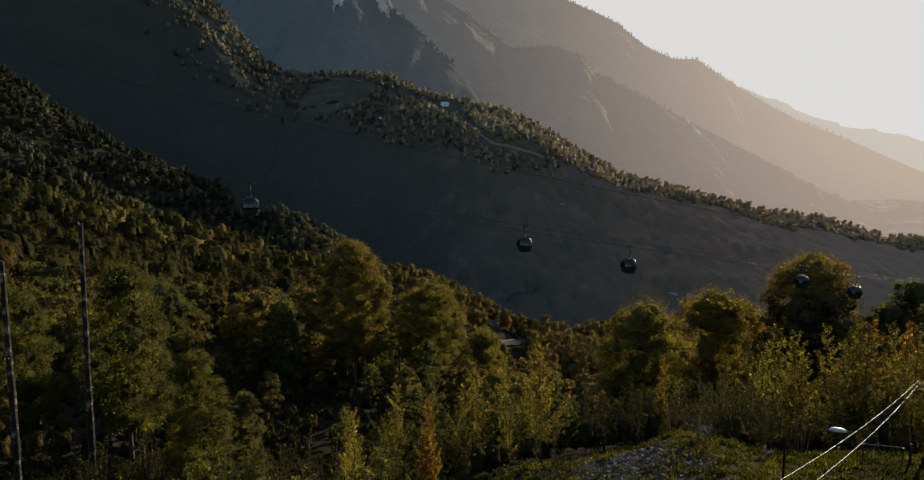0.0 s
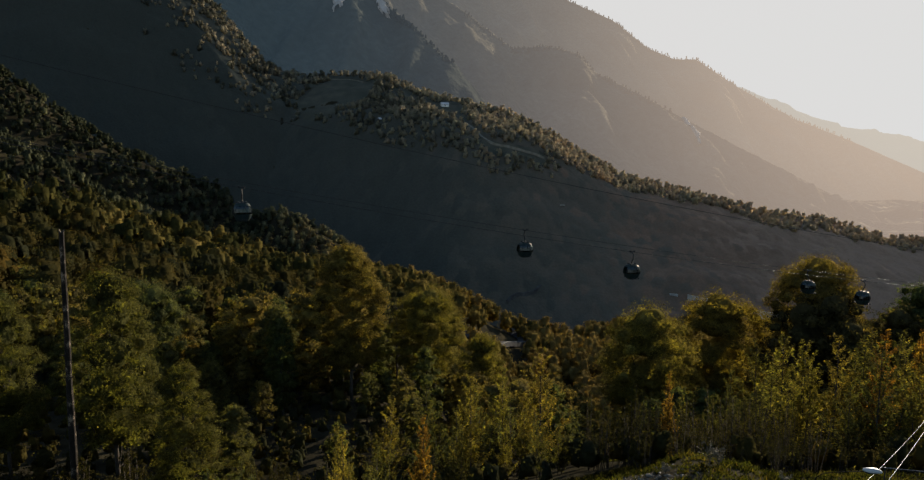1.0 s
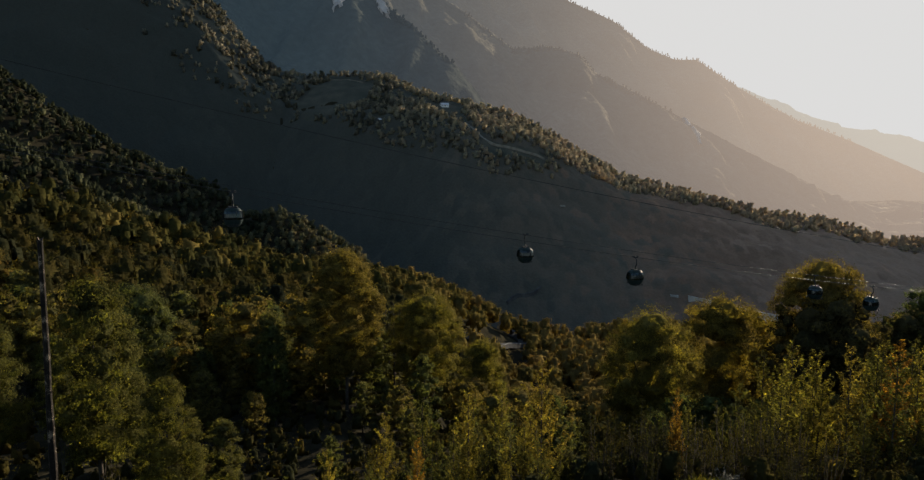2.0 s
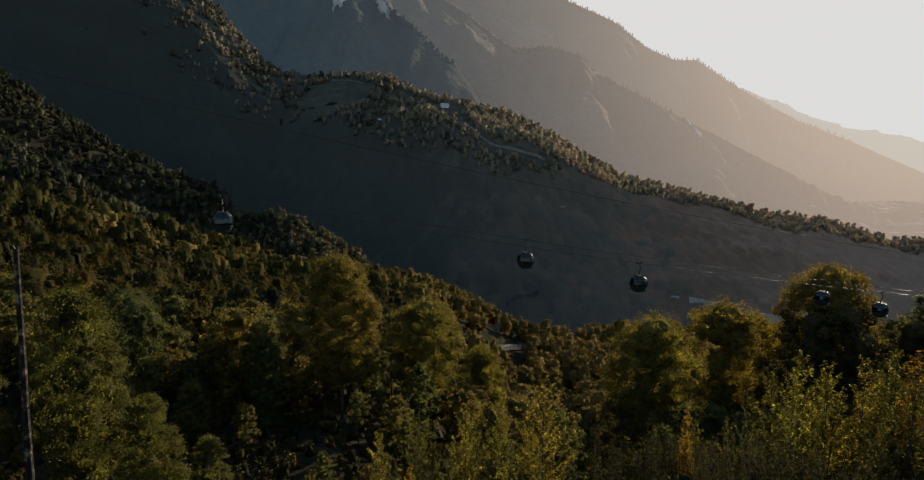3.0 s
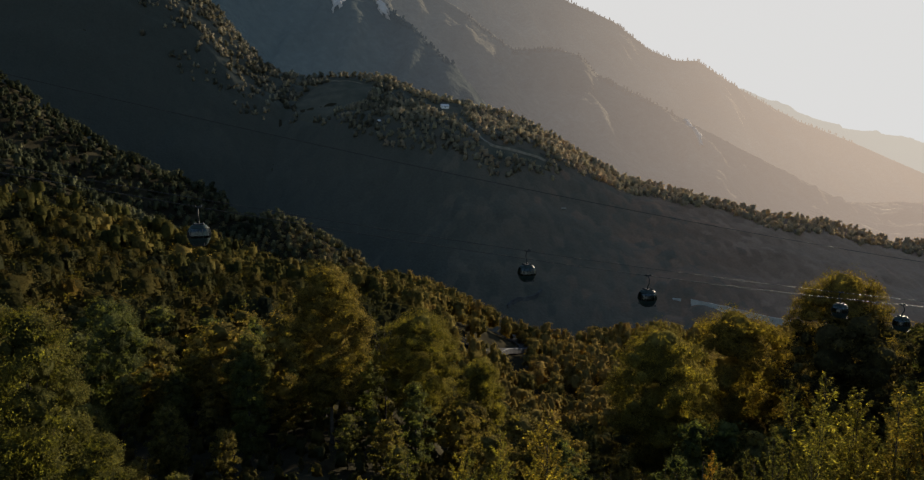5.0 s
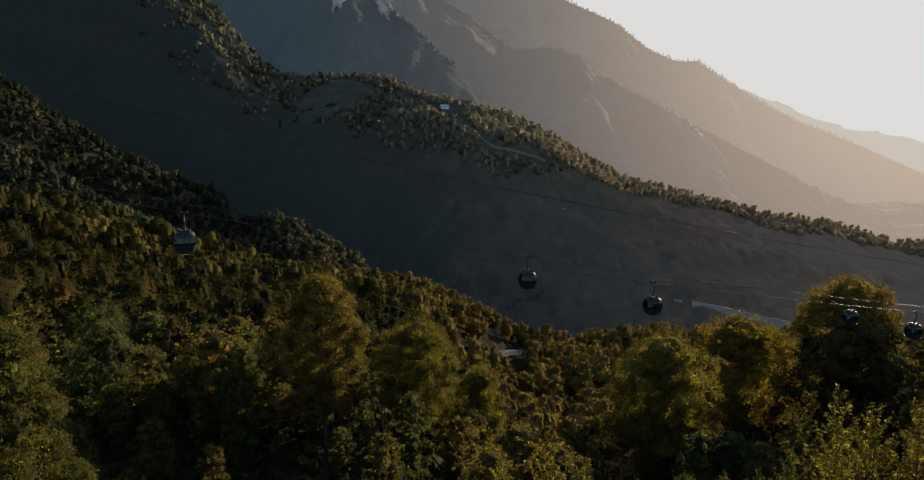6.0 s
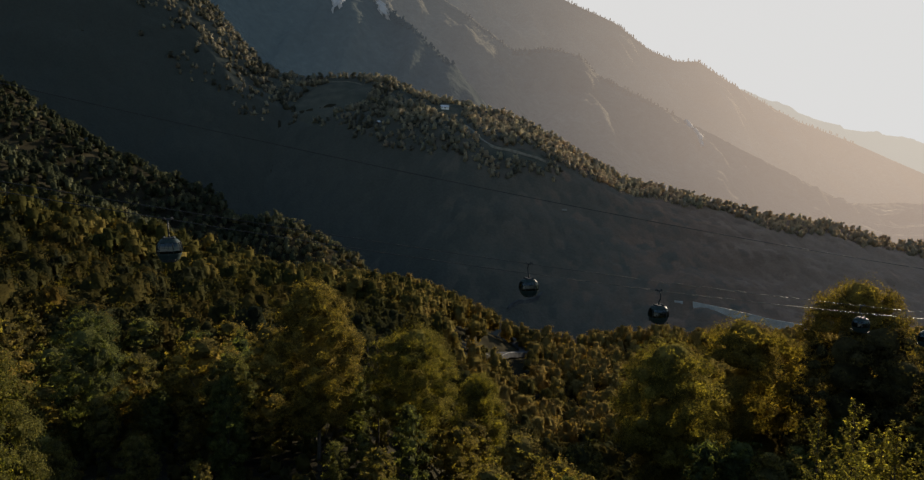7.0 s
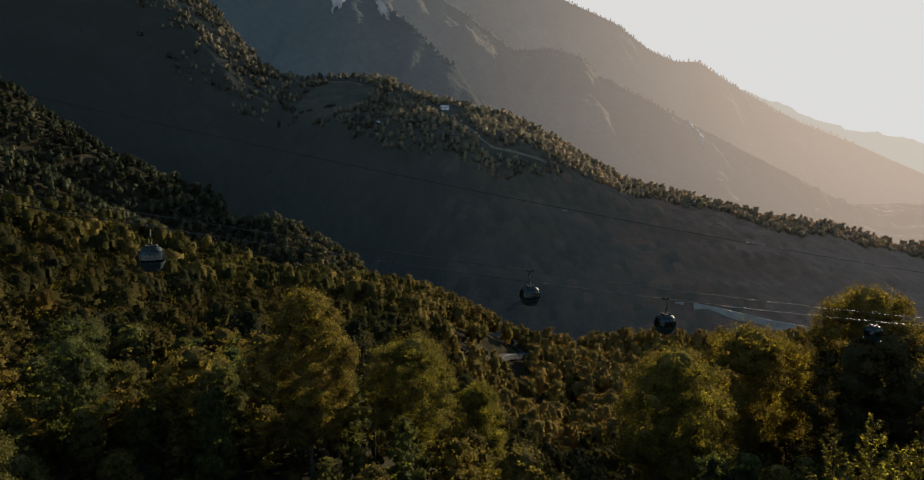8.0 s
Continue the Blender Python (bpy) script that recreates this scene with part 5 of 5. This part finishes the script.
for i in range(33):
    for j in range(25):
        bm.faces.new([bm.verts[k] for k in (i * 26 + j, (i + 1) * 26 + j, (i + 1) * 26 + j + 1, i * 26 + j + 1)])
vx = np.array([v.co[:] for v in bm.verts])
hz = land(vx[:, 0], vx[:, 1]) + 0.05 + 0.10 * waves(vx[:, 0], vx[:, 1], 2.2, 4)
edge = np.hypot((vx[:, 0] - 9.5) / 5.0, (vx[:, 1] - 37) / 4.2)
for v, z, e in zip(bm.verts, hz, edge):
    v.co.z = z - 0.6 * max(0.0, e - 0.85)
tagged(part("bare_earth", bm, EARTH, smooth=True), "bare stony earth worn through the turf", "earth", kind="structure")

# fine rubble, too small to pick apart
rs = np.random.RandomState(19)
rx, ry = 10.0 + rs.normal(0, 1.7, 1500), 36.3 + rs.normal(0, 1.5, 1500)
rz = land(rx, ry) + 0.06 + 0.10 * waves(rx, ry, 2.2, 4)
rsz = 0.035 + 0.11 * rs.uniform(0, 1, 1500) ** 3
octa = np.array([(1, 0, 0), (0, 1, 0), (-1, 0, 0), (0, -1, 0), (0.2, 0.1, 0.7), (0, 0, -0.4)], float)
octf = np.array([(0, 1, 4), (1, 2, 4), (2, 3, 4), (3, 0, 4), (1, 0, 5), (2, 1, 5), (3, 2, 5), (0, 3, 5)])
rv = np.stack([rx, ry, rz], 1)[:, None] + octa[None] * rsz[:, None, None] * rs.uniform(0.6, 1.3, (1500, 6, 3))
rf = octf[None] + 6 * np.arange(1500)[:, None, None]
RUBBLE = surface("damp_rubble", [(0.3, (0.04, 0.035, 0.028)), (0.7, (0.12, 0.105, 0.085))], 3.0, 0.5, 0.4, gloss=0.1)
tagged(new("rubble", mesh_from("rubble", rv.reshape(-1, 3), rf.reshape(-1, 3), RUBBLE)), "fine damp rubble shining on bare earth", "rubble", kind="stuff")


def dry_weed(x, y, height, seed):
    """A dead weed: thin arching stalks with withered leaves."""
    rs = np.random.RandomState(seed)
    z = ground_at(x, y)
    stalks, cs = [], []
    for k in range(9):
        a, r = rs.uniform(0, 6.28), rs.uniform(0.2, 0.6) * height
        h = height * rs.uniform(0.6, 1.0)
        p = [np.array([x, y, z - 0.05]) + np.array([r * u * u * math.cos(a), r * u * u * math.sin(a), h * u * (1.25 - 0.35 * u * u)]) for u in np.linspace(0, 1, 6)]
        stalks.append(tube(p, [0.014, 0.012, 0.010, 0.008, 0.006, 0.003], 4))
        for u in rs.uniform(0.35, 1, 22):
            i = min(4, int(u * 5))
            cs.append(p[i] + (p[i + 1] - p[i]) * (u * 5 - i) + rs.normal(0, 0.05, 3))
    top = new("dry_weed")
    stalk = new("stalk", mesh_from("stalk", *join(stalks), WEED, True))
    cs = np.array(cs)
    leaf = new("withered_leaves", mesh_from("withered_leaves", *leaf_faces(cs, rs.normal(0, 1, cs.shape), 0.07, rs, 2.2), WEED))
    stalk.parent = leaf.parent = top
    tagged(leaf, kind="stuff")
    return tagged(top, "dry pale weed with arching stalks on the hummock", "weed", "dry weeds on the hummock")


WEED = surface("dry_stalk", [(0.3, (0.07, 0.06, 0.042)), (0.7, (0.14, 0.12, 0.085))], 3.0, 0.7, 0.2, gloss=0.05)
for k, (x, y, h) in enumerate([(14.6, 39.0, 1.7), (15.4, 39.6, 1.2), (11.9, 38.6, 0.8), (18.5, 38.0, 0.9)]):
    dry_weed(x, y, h, 80 + k)

rs = np.random.RandomState(9)
rocks = []
for k in range(4):
    bm = bmesh.new()
    bmesh.ops.create_icosphere(bm, subdivisions=2, radius=1)
    for v in bm.verts:
        v.co *= 1 + 0.28 * noise.noise(v.co * 1.3 + Vector((k * 7, 0, 0)))
        v.co.z *= 0.55
    rocks.append(tagged(part("stone", bm, STONE), "pale rough stone lying on bare earth", "stone", "stones on the hummock"))
for k in range(30):
    x, y = 10.0 + rs.normal(0, 1.7), 36.4 + rs.normal(0, 1.4)
    s = 0.06 + 0.20 * rs.uniform(0, 1) ** 2.5
    m = pose(x, y, ground_at(x, y) + 0.03 + s * 0.1, rs.uniform(-15, 15), 0, rs.uniform(0, 360)) @ Matrix.Diagonal((s, s * rs.uniform(0.7, 1.2), s, 1))
    if k < 4:
        rocks[k].matrix_basis = m
    else:
        copy_thing(rocks[k % 4], m).matrix_basis = m

# ---- valley road, its barrier and the embankment wall ----
def ribbon(name, pts, half, mat, lift, label, category, thick=0.4):
    pts = np.array(pts, float)
    t = np.linspace(0, 1, 60)
    u = np.linspace(0, 1, len(pts))
    x, y = np.interp(t, u, pts[:, 0]), np.interp(t, u, pts[:, 1])
    k = np.ones(9) / 9
    xp, yp = np.pad(x, 4, "edge"), np.pad(y, 4, "edge")
    x, y = np.convolve(xp, k, "valid"), np.convolve(yp, k, "valid")
    d = np.stack([np.gradient(x), np.gradient(y)], 1)
    d /= np.linalg.norm(d, axis=1)[:, None]
    nrm = np.stack([-d[:, 1], d[:, 0]], 1)
    c = np.stack([x, y], 1)
    z = np.maximum(land(x, y), np.maximum(land(*(c + nrm * half).T), land(*(c - nrm * half).T))) + lift
    bm = bmesh.new()
    rows = []
    for i in range(60):
        a, b = c[i] + nrm[i] * half, c[i] - nrm[i] * half
        rows.append([bm.verts.new((*a, z[i])), bm.verts.new((*b, z[i])), bm.verts.new((*b, z[i] - thick - 3)), bm.verts.new((*a, z[i] - thick - 3))])
    for p, q in zip(rows, rows[1:]):
        for k in range(4):
            bm.faces.new((p[k], p[(k + 1) % 4], q[(k + 1) % 4], q[k]))
    tagged(part(name, bm, mat), label, category, kind="structure")
    return c, nrm, z


rc, rn, rz = ribbon("road", [(-8, 432), (6, 440), (19, 457), (32, 508), (44, 533), (54, 548), (50, 562), (38, 572)], 4.6, ASPHALT, 0.3, "worn asphalt mountain road on a bend", "road")
barrier = new("crash_barrier")
for i in range(6, 52, 3):
    p = rc[i] - rn[i] * 4.2
    bm = bmesh.new()
    box(bm, p[0], p[1], rz[i] + 0.35, 0.12, 0.12, 0.8)
    part("post", bm, STEEL, barrier)
pts = [(*(rc[i] - rn[i] * 4.2), rz[i] + 0.65) for i in range(4, 54)]
part("rail", tube_bm(pts, 0.13, 6), DULL_STEEL, barrier)
tagged(barrier, "steel crash barrier along the bend of the road", "barrier")


def embankment(pts, height):
    """A long pale wall at the foot of the ridge, with its coping."""
    top = new("retaining_wall")
    p = np.array(pts, float)
    t = np.linspace(0, 1, 40)
    u = np.linspace(0, 1, len(p))
    q = np.stack([np.interp(t, u, p[:, k]) for k in range(3)], 1)
    for lo, hi, half, mat, name in ((-14, height, 0.6, CONCRETE, "wall_face"), (height, height + 0.5, 0.9, CONCRETE, "coping")):
        bm = bmesh.new()
        rows = [[bm.verts.new((x, y - half, z + lo)), bm.verts.new((x, y - half, z + hi)), bm.verts.new((x, y + half, z + hi)), bm.verts.new((x, y + half, z + lo))] for x, y, z in q]
        for a, b in zip(rows, rows[1:]):
            for k in range(4):
                bm.faces.new((a[k], a[(k + 1) % 4], b[(k + 1) % 4], b[k]))
        part(name, bm, mat, top)
    return tagged(top, "long pale concrete retaining wall in the valley", "wall")


embankment([(249, 718, -121.5), (270, 712, -125), (291, 707, -129), (325, 700, -136.4), (367, 703, -144), (400, 706, -150)], 3.4)
embankment([(232, 727, -121.5), (240, 724, -121.5)], 2.5)

# ---- farmhouse on the ridge ----
def farmhouse(x, y, turn, length=15, width=9, wall_h=3.4, roof_h=3.6):
    z = ground_at(x, y)
    top = new("farmhouse")
    top.matrix_basis = pose(x, y, z + 1.6, 0, 0, turn)
    bm = bmesh.new()
    box(bm, 0, 0, wall_h / 2 - 1.5, length, width, wall_h + 3)
    part("wall", bm, PLASTER, top)
    bm = bmesh.new()
    o, e = 0.7, 0.25
    sec = [(-width / 2 - o, wall_h - 0.25), (0, wall_h + roof_h), (width / 2 + o, wall_h - 0.25), (width / 2 + o, wall_h - 0.5), (0, wall_h + roof_h - 0.3), (-width / 2 - o, wall_h - 0.5)]
    ends = [[bm.verts.new((sx * (length / 2 + o), yy, zz)) for yy, zz in sec] for sx in (-1, 1)]
    for k in range(6):
        bm.faces.new((ends[0][k], ends[0][(k + 1) % 6], ends[1][(k + 1) % 6], ends[1][k]))
    for r in ends:
        bm.faces.new(r)
    roof = part("roof", bm, ROOFING, top, "pale sheet-metal gable roof")
    bm = bmesh.new()
    box(bm, length * 0.2, 0.8, wall_h + roof_h + 0.2, 0.7, 0.7, 1.6, 0.05)
    part("chimney", bm, STONE, roof)
    for k in range(4):
        bm = bmesh.new()
        box(bm, -length * 0.36 + k * length * 0.24, -width / 2 - 0.02, 1.7, 1.1, 0.10, 1.3, 0.02)
        wdw = part("window", bm, WHITE, top)
        bm = bmesh.new()
        box(bm, -length * 0.36 + k * length * 0.24, -width / 2 - 0.08, 1.7, 0.9, 0.03, 1.1)
        part("pane", bm, GLASS, wdw)
    bm = bmesh.new()
    box(bm, length * 0.0, -width / 2 - 0.03, 1.0, 1.0, 0.1, 2.05, 0.02)
    part("door", bm, DEADWOOD, top)
    return tagged(top, "white farmhouse with a pale gable roof on the ridge", "house")


farmhouse(-27, 1040, 20, 11.5, 7, 2.8, 3.0)


ribbon("track", [(-64, 1065), (-43, 1031), (-25, 1000), (4, 936), (30, 886), (51, 878), (93, 886), (112, 891)], 1.9, TRACK_EARTH, 2.4, "pale gravel track across the ridge meadow", "track")
ribbon("track", [(-322, 1174), (-297, 1199), (-262, 1194), (-233, 1189), (-187, 1166), (-165, 1148)], 1.7, TRACK_EARTH, 2.2, "pale gravel track across the ridge meadow", "track")


def hut(x, y, turn, length, width, wall_h, roof_h, wall, roof, label):
    """A small mountain hut: walls, a gable roof with eaves, a door and a window."""
    top = new("hut")
    top.matrix_basis = pose(x, y, ground_at(x, y) + 1.2, 0, 0, turn)
    bm = bmesh.new()
    box(bm, 0, 0, wall_h / 2 - 1.2, length, width, wall_h + 2.4, 0.04)
    part("wall", bm, wall, top)
    bm = bmesh.new()
    o = 0.5
    sec = [(-width / 2 - o, wall_h - 0.2), (0, wall_h + roof_h), (width / 2 + o, wall_h - 0.2), (width / 2 + o, wall_h - 0.4), (0, wall_h + roof_h - 0.25), (-width / 2 - o, wall_h - 0.4)]
    ends = [[bm.verts.new((sx * (length / 2 + o), yy, zz)) for yy, zz in sec] for sx in (-1, 1)]
    for k in range(6):
        bm.faces.new((ends[0][k], ends[0][(k + 1) % 6], ends[1][(k + 1) % 6], ends[1][k]))
    for r in ends:
        bm.faces.new(r)
    part("roof", bm, roof, top)
    bm = bmesh.new()
    box(bm, -length * 0.2, -width / 2 - 0.03, 1.0, 0.9, 0.1, 2.0, 0.02)
    part("door", bm, DEADWOOD, top)
    bm = bmesh.new()
    box(bm, length * 0.22, -width / 2 - 0.03, 1.5, 1.0, 0.1, 0.9, 0.02)
    part("window", bm, GLASS, top)
    return tagged(top, label, "hut")


hut(126.7, 838, 15, 5.6, 4.0, 2.4, 1.8, STONE, TRACK_EARTH, "small pale stone hut standing alone on the wooded flank")
hut(-117, 974, 30, 9.0, 5.5, 2.6, 2.4, DEADWOOD, ROOFING, "dark timber shed beside the ridge meadow")


def lift_pylon(x, y, height, turn):
    """A pylon of a far lift: a tapered mast, a crossarm and the wheel trains at its ends."""
    top = new("lift_pylon")
    top.matrix_basis = pose(x, y, ground_at(x, y) + 2, 0, 0, turn)
    part("mast", tube_bm([(0, 0, -3), (0, 0, height * 0.5), (0, 0, height)], [0.45, 0.35, 0.25], 8), DULL_STEEL, top)
    bm = bmesh.new()
    box(bm, 0, 0, height - 0.3, 5.0, 0.4, 0.4, 0.05)
    part("crossarm", bm, DULL_STEEL, top)
    for sx in (-2.4, 2.4):
        bm = bmesh.new()
        box(bm, sx, 0, height - 0.7, 0.3, 2.4, 0.4, 0.05)
        part("wheel_train", bm, DARK_STEEL, top)
    return tagged(top, "slim steel lift pylon on the mountain ridge", "pylon", "lift pylons on the ridge")


lift_pylon(-249, 1193, 11, 60)
lift_pylon(-276, 1200, 12, 60)
ribbon("track", [(48, 702), (53, 706), (66, 711), (80, 720), (88, 726)], 1.1, ASPHALT, 7.4, "narrow worn track at the foot of the valley", "track", 8.0)
